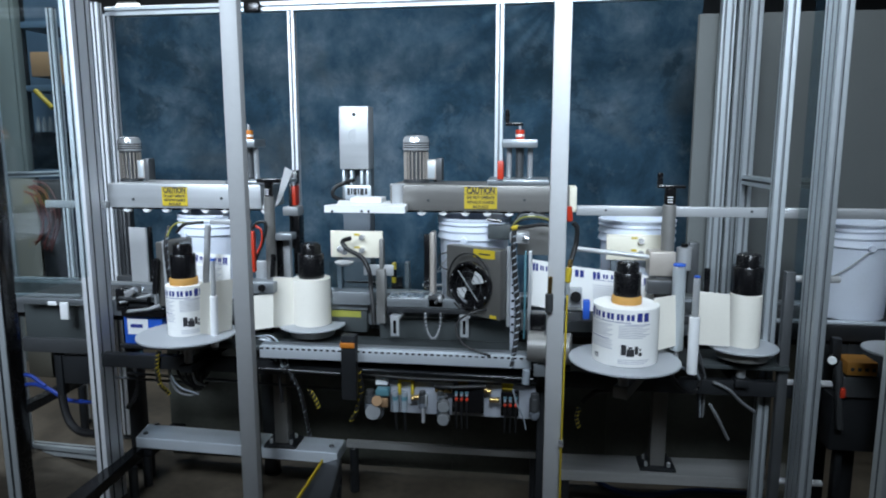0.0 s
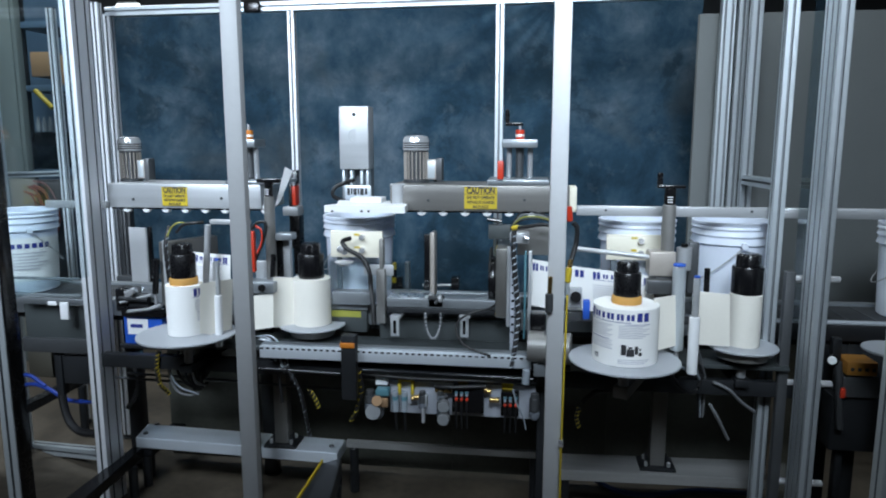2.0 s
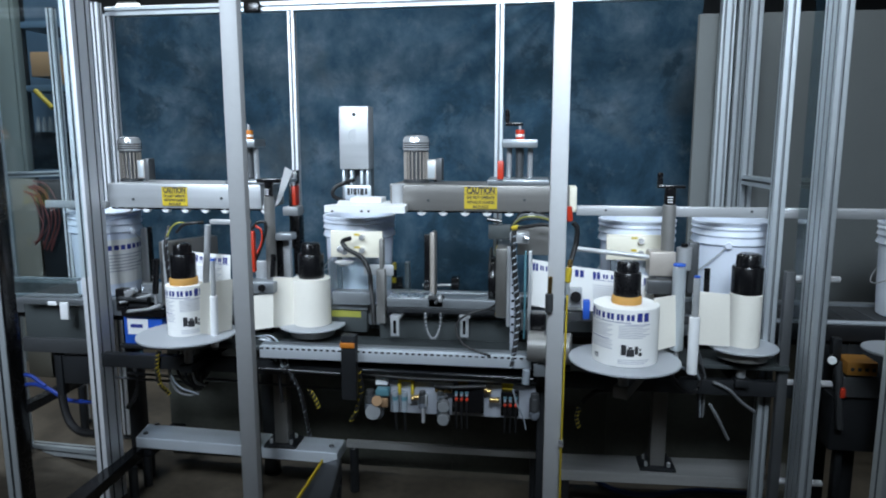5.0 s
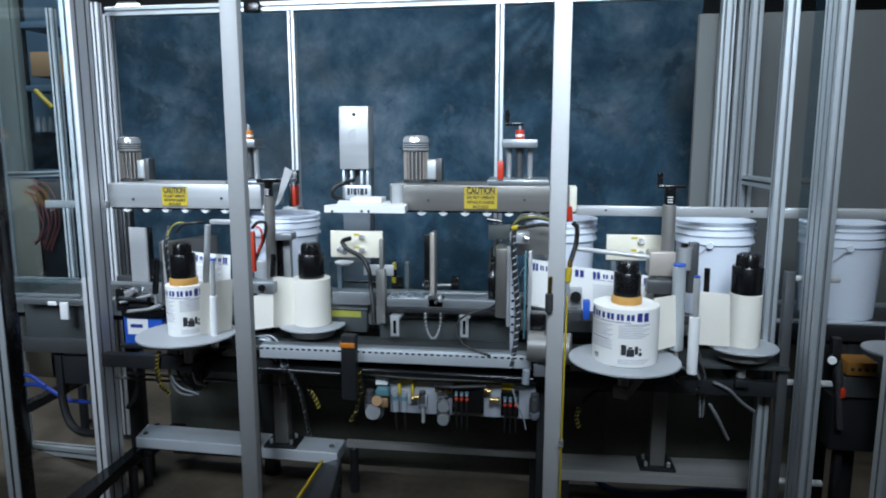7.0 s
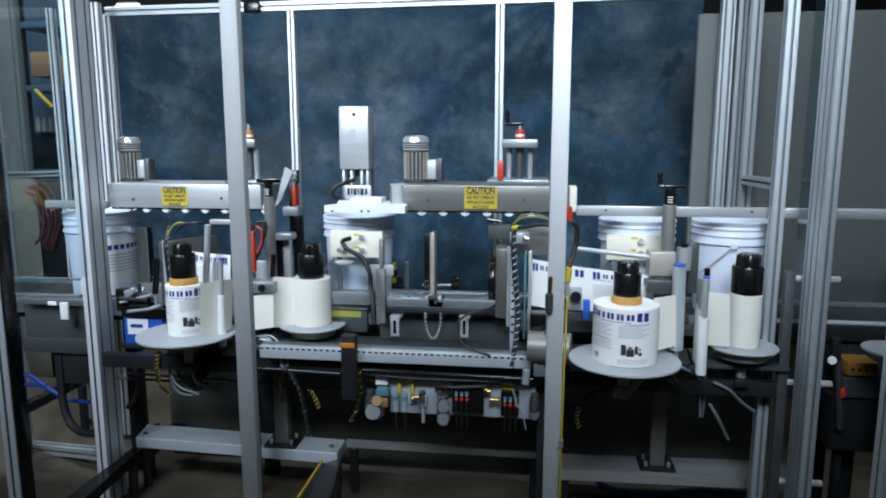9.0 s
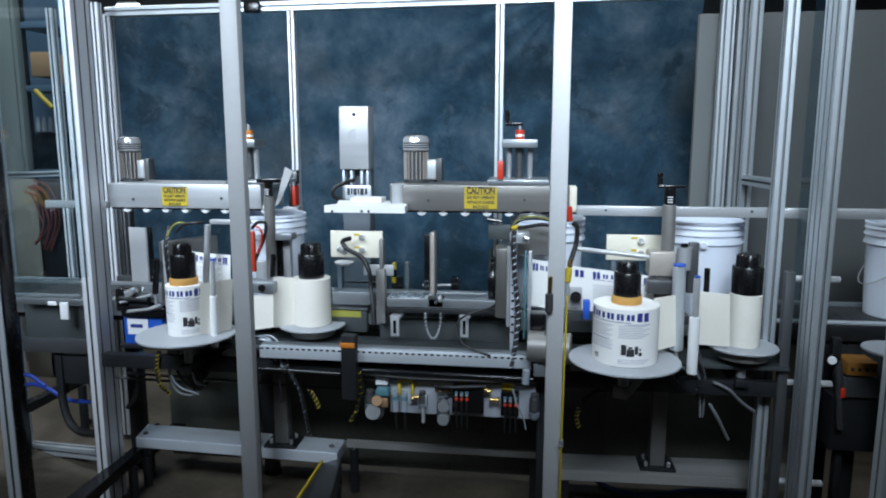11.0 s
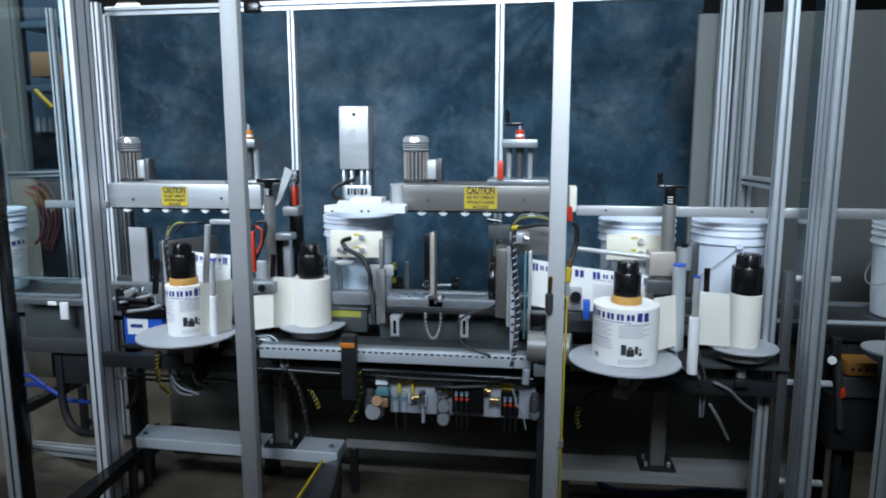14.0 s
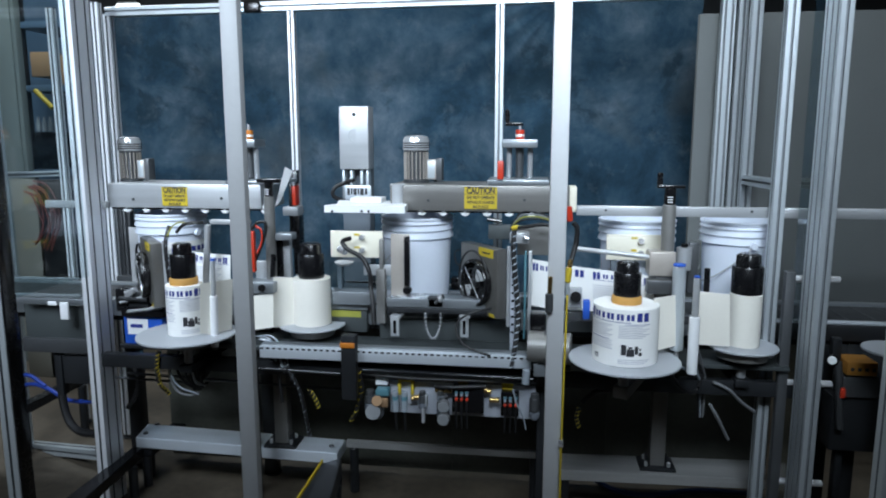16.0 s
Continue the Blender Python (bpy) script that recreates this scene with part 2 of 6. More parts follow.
def lathe(profile, place=(0, 0, 0), seg=40, bm=None, m=None, closed=False):
    """Turn (radius, height) pairs round the z axis."""
    bm = bm or bmesh.new()
    rings, made = [], []
    for r, z in profile:
        if r < 1e-6:
            ring = [bm.verts.new((0, 0, z))] * seg
            made.append(ring[0])
        else:
            ring = [bm.verts.new((r * math.cos(2 * math.pi * i / seg), r * math.sin(2 * math.pi * i / seg), z)) for i in range(seg)]
            made += ring
        rings.append(ring)
    pairs = list(zip(rings, rings[1:]))
    if closed:
        pairs.append((rings[-1], rings[0]))
    for a, b in pairs:
        for i in range(seg):
            j = (i + 1) % seg
            vs = []
            for v in (a[i], a[j], b[j], b[i]):
                if v not in vs:
                    vs.append(v)
            if len(vs) > 2:
                bm.faces.new(vs).smooth = True
    t = Matrix.Translation(place)
    bmesh.ops.transform(bm, matrix=t @ m if m is not None else t, verts=made)
    return bm


def cyl(r, a, b, seg=24, bm=None, bev=0.002):
    """A rod from a to b with eased rims."""
    a, b = Vector(a), Vector(b)
    h = (b - a).length
    e = min(bev, r * 0.3, h * 0.3)
    q = (b - a).to_track_quat("Z", "Y").to_matrix().to_4x4()
    return lathe([(0, 0), (r - e, 0), (r, e), (r, h - e), (r - e, h), (0, h)], a, seg, bm, q)


def tube(points, r, seg=10, bm=None, steps=6):
    """A hose through the points (Catmull-Rom)."""
    pts = [Vector(p) for p in points]
    ext = [2 * pts[0] - pts[1], *pts, 2 * pts[-1] - pts[-2]]
    line = []
    for i in range(1, len(ext) - 2):
        p0, p1, p2, p3 = ext[i - 1:i + 3]
        for k in range(steps):
            t = k / steps
            line.append(0.5 * (2 * p1 + (p2 - p0) * t + (2 * p0 - 5 * p1 + 4 * p2 - p3) * t * t + (3 * p1 - p0 - 3 * p2 + p3) * t ** 3))
    line.append(pts[-1])
    bm = bm or bmesh.new()
    rings = []
    up = Vector((0.31, 0.17, 0.93))
    for i, p in enumerate(line):
        d = (line[min(i + 1, len(line) - 1)] - line[max(i - 1, 0)]).normalized()
        s = d.cross(up)
        s = s.normalized() if s.length > 1e-4 else Vector((1, 0, 0))
        u = s.cross(d)
        rings.append([bm.verts.new(p + r * (math.cos(2 * math.pi * k / seg) * s + math.sin(2 * math.pi * k / seg) * u)) for k in range(seg)])
    for a, b in zip(rings, rings[1:]):
        for k in range(seg):
            bm.faces.new((a[k], a[(k + 1) % seg], b[(k + 1) % seg], b[k])).smooth = True
    bm.faces.new(rings[0][::-1])
    bm.faces.new(rings[-1])
    return bm


def profile_bm(w, d, length, slots=1, side_slots=1):
    """T-slot extrusion along z: w across x, d along y, with real grooves on all four faces."""
    g, dep, c = 0.0095, 0.010, 0.002
    pts, grooves = [], set()

    def face(n, a, b, inward):
        a, b, inward = Vector(a), Vector(b), Vector(inward)
        step = (b - a) / n
        u = step.normalized()
        for i in range(n):
            mid = a + step * (i + 0.5)
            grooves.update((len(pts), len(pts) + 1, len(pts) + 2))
            pts.extend([mid - u * g / 2, mid - u * g / 2 + inward * dep, mid + u * g / 2 + inward * dep, mid + u * g / 2])

    def corner(p, a, b):
        pts.extend([Vector(p) + Vector(a) * c, Vector(p) + Vector(b) * c])

    x, y = w / 2, d / 2
    corner((-x, -y, 0), (0, 1, 0), (1, 0, 0))
    face(slots, (-x, -y, 0), (x, -y, 0), (0, 1, 0))
    corner((x, -y, 0), (-1, 0, 0), (0, 1, 0))
    face(side_slots, (x, -y, 0), (x, y, 0), (-1, 0, 0))
    corner((x, y, 0), (0, -1, 0), (-1, 0, 0))
    face(slots, (x, y, 0), (-x, y, 0), (0, -1, 0))
    corner((-x, y, 0), (1, 0, 0), (0, -1, 0))
    face(side_slots, (-x, y, 0), (-x, -y, 0), (1, 0, 0))
    bm = bmesh.new()
    lo = [bm.verts.new(p) for p in pts]
    hi = [bm.verts.new(p + Vector((0, 0, length))) for p in pts]
    for i in range(len(pts)):
        j = (i + 1) % len(pts)
        f = bm.faces.new((lo[i], lo[j], hi[j], hi[i]))
        # groove faces take the darkened metal
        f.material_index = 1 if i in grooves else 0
    bm.faces.new(lo[::-1])
    bm.faces.new(hi)
    return bm


def move(bm, m):
    bmesh.ops.transform(bm, matrix=m, verts=bm.verts)
    return bm


def text_mesh(words, size, material, parent, m, width, name="lettering", bold=0.0):
    cu = bpy.data.curves.new(name, "FONT")
    cu.body, cu.size, cu.align_x, cu.align_y, cu.extrude = words, size, "CENTER", "CENTER", 0.0004
    cu.offset = bold
    tmp = bpy.data.objects.new(name, cu)
    scene.collection.objects.link(tmp)
    bpy.context.view_layer.update()
    me = bpy.data.meshes.new_from_object(tmp.evaluated_get(bpy.context.evaluated_depsgraph_get()))
    bpy.data.objects.remove(tmp)
    xs = [v.co.x for v in me.vertices]
    me.transform(m @ Matrix.Diagonal((width / (max(xs) - min(xs)), 1, 1, 1)))
    me.materials.clear()
    me.materials.append(material)
    ob = new(name, me)
    ob.parent = parent
    if parent is not None:
        ob.matrix_parent_inverse = parent.matrix_world.inverted()
    return ob


# ---- the hall ----
def slab(name, x0, x1, y0, y1, z0, z1, material, label, category):
    return solo(name, box(x0, x1, y0, y1, z0, z1, 0), material, label, category, kind="structure")


slab("floor", -9, 8, -6, 9, -0.1, 0, FLOOR, "dark patchy brown concrete workshop floor", "floor")
slab("ceiling", -9, 8, -6, 9, 5.2, 5.3, HALL, "dark unlit hall ceiling high above", "ceiling")
slab("wall_back", -9, 8, 9, 9.2, 0, 5.2, HALL, "dim hall wall far behind the shelving", "wall")
slab("wall_front", -9, 8, -6.2, -6, 0, 5.2, HALL, "dim hall wall behind the aisle", "wall")
slab("wall_left", -9.2, -9, -6, 9, 0, 5.2, HALL, "dim side wall of the hall", "wall")
slab("wall_right", 8, 8.2, -6, 9, 0, 5.2, HALL, "dim side wall of the hall", "wall")


GLOW = bpy.data.materials.new("lit_tube")
GLOW.use_nodes = True
GLOW.node_tree.nodes["Principled BSDF"].inputs["Emission Color"].default_value = (0.85, 0.93, 1.0, 1)
GLOW.node_tree.nodes["Principled BSDF"].inputs["Emission Strength"].default_value = 3.0
tube_light = thing("ceiling_light", (-4.707, 7.5, 3.069), "lit tube light hung from the ceiling far behind the cloth", "ceiling light")
part("tube", cyl(0.03, (-4.707, 7.5, 3.069), (-4.448, 7.5, 3.069), 16), GLOW, tube_light, "glowing white tube")
part("housing", box(-4.707, -4.448, 7.45, 7.55, 3.104, 3.159, 0.005), GREYSTEEL, tube_light)
part("hanger", cyl(0.008, (-4.578, 7.5, 3.159), (-4.578, 7.5, 5.2), 10), GREYSTEEL, tube_light)


def crease(x, z):
    """Pull folds that fan out below the point where the sheet is pinned up."""
    dx, dz = x - 0.16, z - 2.42
    d = math.hypot(dx, dz)
    a = math.atan2(dz, dx)
    left = 0.5 - 0.5 * math.tanh(2.5 * math.cos(a) + 0.6)
    fold = math.sin(23 * a + 0.8 * math.sin(3 * a))
    return (0.002 + 0.013 * left) * fold * math.exp(-d / 0.8) * min(1, d / 0.5)


def cloth(name, x0, x1, y, z0, z1, material, label, amp, thick=0.004):
    """A hung sheet with soft folds, gathered along its top edge."""
    bm = bmesh.new()
    nx, nz = 300, 200
    rows = []
    for j in range(nz + 1):
        w = j / nz
        rows.append([bm.verts.new((x0 + (x1 - x0) * i / nx,
                                   y + amp * (noise.noise(Vector((i * 0.048 + j * 0.010, j * 0.008, 3.3))) + 0.5 * noise.noise(Vector((i * 0.015, j * 0.051 + i * 0.033, 7.7)))) + crease(x0 + (x1 - x0) * i / nx, z0 + (z1 - z0) * w),
                                   z0 + (z1 - z0) * w)) for i in range(nx + 1)])
    for j in range(nz):
        for i in range(nx):
            bm.faces.new((rows[j][i], rows[j][i + 1], rows[j + 1][i + 1], rows[j + 1][i])).smooth = True
    bmesh.ops.solidify(bm, geom=bm.faces[:], thickness=thick)
    return solo(name, bm, material, label, "backdrop", kind="structure")


cloth("backdrop", -2.912, 0.944, 4.2, 0.35, 2.374, CLOTH, "mottled slate-blue painted muslin backdrop with soft folds", 0.035)
grey = solo("backdrop", box(0.762, 3.4, 3.46, 3.50, 0.62, 2.158, 0.004), GREYWALL, "plain dark grey fabric backdrop panel", "backdrop", kind="structure")


# ---- the guard enclosure of aluminium extrusion ----
def post(x, y, w, d, z1, label, slots=1, side=1, z0=0.02, name="guard_post", feet=True, cap=True, finish=None):
    ob = thing(name, (x, y, 0), label, "guard post", "posts of the guard enclosure")
    part("extrusion", move(profile_bm(w, d, z1 - z0, slots, side), pose(x, y, z0)), (finish or ALU, SLOT_SHADE), ob)
    if feet:
        part("foot", lathe([(0, 0), (0.03, 0), (0.03, 0.006), (0.012, 0.014), (0.012, 0.03), (0, 0.03)], (x, y, 0), 20), DARKSTEEL, ob, "black levelling foot")
    if cap:
        part("cap", box(x - w / 2, x + w / 2, y - d / 2, y + d / 2, z1, z1 + 0.004, 0.001), BLACK, ob, "black plastic end cap")
    return ob


def rail(p, q, w, h, label, slots=1, group="rails of the guard enclosure", material=None):
    """A length of extrusion from p to q, its section w across and h high."""
    p, q = Vector(p), Vector(q)
    d = (q - p).normalized()
    up = Vector((0, 0, 1)) if abs(d.z) < 0.9 else Vector((0, 1, 0))
    s = d.cross(up).normalized()
    u = s.cross(d)
    m = Matrix((s, u, d)).transposed().to_4x4()
    m.translation = p
    return solo("guard_rail", move(profile_bm(w, h, (q - p).length, slots, 1), m), (ALU, SLOT_SHADE), label, "guard rail", group)


BACK = 3.35
SLIM = "slim anodised aluminium T-slot post of the guard"
post(-1.191, BACK, 0.034, 0.036, 2.208, SLIM, finish=ALU_LIT)
post(-0.168, BACK, 0.040, 0.040, 2.207, SLIM)
post(-2.157, BACK, 0.038, 0.040, 2.201, SLIM, finish=ALU_LIT)
post(-2.122, 3.2, 0.036, 0.036, 2.231, SLIM, finish=ALU_LIT)
post(-2.473, BACK, 0.034, 0.040, 2.239, SLIM, finish=ALU_LIT)
rail((-2.16, 3.35, 2.213), (0.882, 3.35, 2.23), 0.045, 0.045, "long top rail of bright aluminium extrusion")

# the corner posts beside the pail openings
post(-1.789, 2.56, 0.048, 0.12, 2.45, "heavy square double-slot aluminium corner post beside the outfeed", 1, 2, finish=ALU_LIT)
post(0.9395, 2.36, 0.041, 0.12, 2.45, "heavy aluminium T-slot corner post beside the infeed", 1, 3)
post(0.864, 2.555, 0.042, 0.045, 2.40, "aluminium T-slot post of the infeed door frame")
post(0.931, 3.17, 0.045, 0.045, 2.40, "aluminium T-slot post of the infeed door frame")
post(0.924, 3.35, 0.040, 0.040, 2.36, SLIM)
post(0.864, 3.37, 0.060, 0.045, 2.36, "paired aluminium T-slot back corner post", 2, 1)
rail((0.923, 3.15, 1.401), (0.858, 2.56, 1.417), 0.03, 0.04, "short aluminium cross rail of the infeed door frame")
post(-2.555, 3.0, 0.045, 0.045, 2.40, "aluminium T-slot post at the outfeed side")
corner = post(-1.773, 2.03, 0.05, 0.06, 2.45, "aluminium T-slot corner post with one side darkened")
# black strip added for the shade on the post's right side
part("seal_strip", box(-1.747, -1.739, 2.002, 2.058, 0.03, 2.45, 0.002), BLACK, corner, "black strip standing in for the shaded side")
post(0.948, 1.82, 0.06, 0.06, 2.45, "aluminium T-slot post at the infeed side")
rail((-2.677, 3, 1.399), (-2.488, 3.35, 1.398), 0.03, 0.03, "aluminium cross rail above the outfeed")
rail((-2.962, 3.2, -0.082), (-2.043, 2.85, 0.077), 0.05, 0.05, "low aluminium floor rail beside the outfeed")


def door_post(x0, x1, y, z1, label):
    """Plain square door stile, flat on its front."""
    ob = thing("door_stile", ((x0 + x1) / 2, y, 0), label, "door stile", "stiles of the front doors")
    part("stile", box(x0, x1, y, y + 0.030, 0.03, z1, 0.003), PAINT, ob)
    part("foot", lathe([(0, 0), (0.028, 0), (0.028, 0.006), (0.01, 0.014), (0.01, 0.035), (0, 0.035)], ((x0 + x1) / 2, y + 0.015, 0), 20), DARKSTEEL, ob, "black levelling foot")
    return ob


left_stile = door_post(-0.803, -0.756, 1.72, 2.4, "satin grey square door stile of the guard")
right_stile = door_post(0.043, 0.086, 1.72, 2.4, "satin grey square door stile with a yellow pull cord")


def pane(name, corners, label):
    """A clear sheet between four upright corners, 5 mm thick."""
    a, b, z0, z1 = corners
    a, b = Vector((*a, 0)), Vector((*b, 0))
    n = Vector((-(b - a).y, (b - a).x, 0)).normalized() * 0.005
    bm = bmesh.new()
    lo = [bm.verts.new((p.x, p.y, z0)) for p in (a, b, b + n, a + n)]
    hi = [bm.verts.new((p.x, p.y, z1)) for p in (a, b, b + n, a + n)]
    for i in range(4):
        bm.faces.new((lo[i], lo[(i + 1) % 4], hi[(i + 1) % 4], hi[i]))
    bm.faces.new(lo[::-1])
    bm.faces.new(hi)
    ob = solo(name, bm, GLASS, label, "guard panel", "clear panels of the guard", kind="structure")
    ob.visible_shadow = False
    return ob


pane("window_1", ((-1.775, 2.065), (-1.775, 2.495), 1.029, 2.4), "clear polycarbonate guard panel beside the outfeed")
pane("window_2", ((0.940, 2.56), (0.940, 2.425), 0.1, 2.3), "clear polycarbonate door panel of the guard")

# ---- the hold-down beams over the pails ----
def bolt(parent, p, r=0.006, material=None):
    """A hex bolt head that faces the aisle."""
    p = Vector(p)
    return part("bolt", cyl(r, p + Vector((0, 0.002, 0)), p - Vector((0, 0.004, 0)), 6, None, 0.001), material or GREYSTEEL, parent)


def caution_sign(parent, x0, x1, y, z0, z1):
    sign = part("caution_sign", box(x0, x1, y - 0.0015, y + 0.001, z0, z1, 0), YELLOW, parent, "yellow caution sign in black capitals")
    w, h = x1 - x0, z1 - z0
    lines = (("CAUTION", 0.82, 0.30), ("DO NOT OPERATE", 0.52, 0.145), ("WITHOUT GUARDS", 0.31, 0.145), ("IN PLACE", 0.11, 0.145))
    for words, at, size in lines:
        text_mesh(words, h * size * 1.25, INK_D, sign, pose((x0 + x1) / 2, y - 0.0026, z0 + h * at, 90), w * (0.86 if size > 0.2 else 0.84) * (0.55 if words == "IN PLACE" else 1), bold=h * size * 0.045)
    bm = bmesh.new()
    for a, b, c, d in ((x0, x1, z1 - 0.0025, z1 - 0.0005), (x0, x1, z0 + 0.0005, z0 + 0.0025), (x0, x1, z0 + h * 0.66, z0 + h * 0.675)):
        box(a + 0.001, b - 0.001, y - 0.0022, y - 0.0014, c, d, 0, bm)
    part("border", bm, INK_D, sign)


def gear_motor(x, y, z, r, hb, hc, label):
    """Upright finned motor with a bright fan cowl and a terminal box."""
    ob = thing("electric_motor", (x, y, z), label, "electric motor", "motors on the beams")
    bm = lathe([(0, 0), (r * 1.05, 0), (r * 1.05, 0.012), (r * 0.86, 0.014), (r * 0.86, hb - 0.006), (r * 1.0, hb - 0.004), (r * 1.0, hb), (0, hb)], (x, y, z), 36)
    part("housing", bm, GREYSTEEL, ob)
    for k in range(18):
        a = 2 * math.pi * k / 18
        part("fin", move(box(r * 0.84, r * 1.02, -0.0016, 0.0016, 0.014, hb - 0.006, 0), pose(x, y, z) @ pose(0, 0, 0, 0, 0, math.degrees(a))), FIN, ob)
    part("fan_cowl", lathe([(0, hb + 0.001), (r * 1.08, hb + 0.001), (r * 1.1, hb + 0.006), (r * 1.1, hb + hc - 0.02), (r * 0.98, hb + hc - 0.006), (r * 0.7, hb + hc), (0, hb + hc)], (x, y, z), 40), COWL, ob, "polished chrome fan cowl")
    for k in range(3):
        part("cowl_slot", lathe([(r * 1.105, hb + 0.010 + k * 0.009), (r * 1.112, hb + 0.012 + k * 0.009), (r * 1.105, hb + 0.014 + k * 0.009)], (x, y, z), 40, None, None, True), BLACK, ob)
    t = part("terminal_box", box(x + r * 0.95, x + r * 2.15, y - r * 0.55, y + r * 0.55, z + hb * 0.10, z + hb * 0.72, 0.005), FIN, ob, "cast aluminium terminal box")
    part("cover", box(x + r * 1.05, x + r * 1.62, y - r * 0.62, y - r * 0.54, z + hb * 0.14, z + hb * 0.68, 0.003), ALU, t)
    part("end_cover", box(x + r * 1.70, x + r * 2.22, y - r * 0.60, y + r * 0.56, z + hb * 0.06, z + hb * 0.76, 0.004), GREYSTEEL, t, "dark end cover")
    part("cable_gland", cyl(0.008, (x + r * 1.6, y, z + hb * 0.02), (x + r * 1.6, y, z + hb * 0.11), 12), BLACK, t)
    return ob


def hold_down(x0, x1, y0, y1, z0, z1, wheels, sign, bolts, label, nose, top, steel):
    ob = thing("hold_down_beam", ((x0 + x1) / 2, (y0 + y1) / 2, z0), label, "conveyor beam", "hold-down beams")
    part("cover", box(x0, x1, y0, y1, z0, z1, 0.006), steel, ob)
    # shade below the cover, built as a thin black layer
    part("lip", box(x0 + 0.01, x1 - 0.01, y0 + 0.01, y1 - 0.01, z0 - 0.006, z0 - 0.0005, 0.001), BLACK, ob, "black layer for the shaded underside of the beam")
    if nose:
        part("nose", cyl(0.034, (x0 + 0.030, y0 + 0.026, z0 + 0.002), (x0 + 0.030, y0 + 0.026, z1 + 0.002), 32), STEEL, ob, "bright rounded end of the beam")
    a, b, h = top
    part("top_plate", box(a, b, y0 - 0.004, y1 - 0.03, z1 + 0.001, z1 + h, 0.003), ALU_H, ob, "flat aluminium cover plate")
    for x in wheels:
        w = part("roller", cyl(0.019, (x, y0 + 0.012, z0 - 0.001), (x, y0 + 0.034, z0 - 0.001), 24), WHITE, ob, "small white hold-down roller")
        part("axle", cyl(0.006, (x, y0 + 0.006, z0 - 0.001), (x, y0 + 0.0125, z0 - 0.001), 12), STEEL, w)
    for x, z in bolts:
        bolt(ob, (x, y0 - 0.001, z))
    s0, s1, sz0, sz1 = sign
    caution_sign(ob, s0, s1, y0 - 0.001, sz0, sz1)
    return ob


ZB, ZT = 1.296, 1.399
hold_down(-1.764, -1.092, 2.64, 2.90, 1.293, 1.394,
          [-1.688 + 0.0865 * i for i in range(8)], (-1.519, -1.408, 1.302, 1.382),
          [(-1.648, 1.329), (-1.261, 1.337)], "brushed stainless hold-down beam with a caution sign and small rollers", False, (-1.243, -1.018, 0.014), STEEL)
hold_down(-0.559, 0.14, 2.64, 2.90, ZB, ZT,
          [-0.435 + 0.0865 * i for i in range(7)], (-0.263, -0.136, 1.305, 1.393),
          [(-0.406, 1.338), (-0.031, 1.344)], "longer stainless hold-down beam with a rounded end and a caution sign", True, (-0.176, 0.062, 0.022), STEEL_SHADED)
gear_motor(-0.477, 2.78, ZT + 0.001, 0.050, 0.130, 0.062, "upright finned electric motor with a chrome cowl on the longer beam")
gear_motor(-1.735, 2.78, 1.394 + 0.001, 0.044, 0.130, 0.062, "upright finned electric motor with a chrome cowl on the shorter beam")
solo("end_block", box(0.14, 0.167, 2.63, 2.73, 1.3, 1.397, 0.004), CREAM, "cream plastic block on the end of the beam", "end block")


def height_adjuster(x0, x1, y, z0, z1, knob, label, crank):
    """Guide rods under a head plate, with a counter knob and a hand crank."""
    ob = thing("height_adjuster", ((x0 + x1) / 2, y, z0), label, "height adjuster")
    part("head_plate", box(x0, x1, y - 0.06, y + 0.06, z1 - 0.033, z1, 0.003), ALU_H, ob)
    w = x1 - x0
    for f, r in ((0.2, 0.011), (0.5, 0.016), (0.8, 0.011)):
        part("guide_rod", cyl(r, (x0 + w * f, y, z0), (x0 + w * f, y, z1 - 0.0335), 20), CHROME if r < 0.015 else GREYSTEEL, ob)
    xm = (x0 + x1) / 2
    part("counter", cyl(0.018, (xm, y, z1 + 0.0005), (xm, y, z1 + 0.038), 20), knob, ob, "coloured position counter")
    part("counter_band", cyl(0.0186, (xm, y, z1 + 0.009), (xm, y, z1 + 0.021), 20), WHITE, ob)
    part("spindle", cyl(0.005, (xm, y, z1 + 0.038), (xm, y, z1 + 0.062), 12), STEEL, ob)
    if crank:
        c = part("crank_arm", box(xm - 0.060, xm + 0.012, y - 0.009, y + 0.009, z1 + 0.054, z1 + 0.068, 0.004), BLACK, ob, "black hand crank")
        part("crank_grip", cyl(0.009, (xm - 0.052, y, z1 + 0.066), (xm - 0.052, y, z1 + 0.118), 16, None, 0.004), BLACK, c)
    return ob


height_adjuster(-0.126, 0.015, 2.81, ZT + 0.022, 1.575, RED, "chrome-rod height adjuster with a red counter and black crank", True)
height_adjuster(-1.254, -1.156, 2.81, 1.394 + 0.014, 1.575, ORANGE, "chrome-rod height adjuster with an orange counter", False)

# ---- the central mast and its white pusher plate ----
mast = thing("mast", (-0.789, 3.02, 0.7), "aluminium lifting mast with a stainless cover box", "mast")
part("column", box(-0.856, -0.730, 3.01, 3.10, 0.62, 1.62, 0.004), COLUMN, mast, "dull blue-grey column")
name_plate = part("name_plate", box(-0.812, -0.694, 2.885, 2.90, 1.315, 1.378, 0.004), PALE_RAIL, mast, "pale name plate with worn dark print")
for k, (a, w) in enumerate(((-0.800, 0.012), (-0.784, 0.008), (-0.772, 0.014), (-0.754, 0.008), (-0.742, 0.016), (-0.722, 0.012))):
    part("print_bar", box(a, a + w, 2.8838, 2.8852, 1.336 + 0.003 * (k % 2), 1.366, 0), INK_D, name_plate)
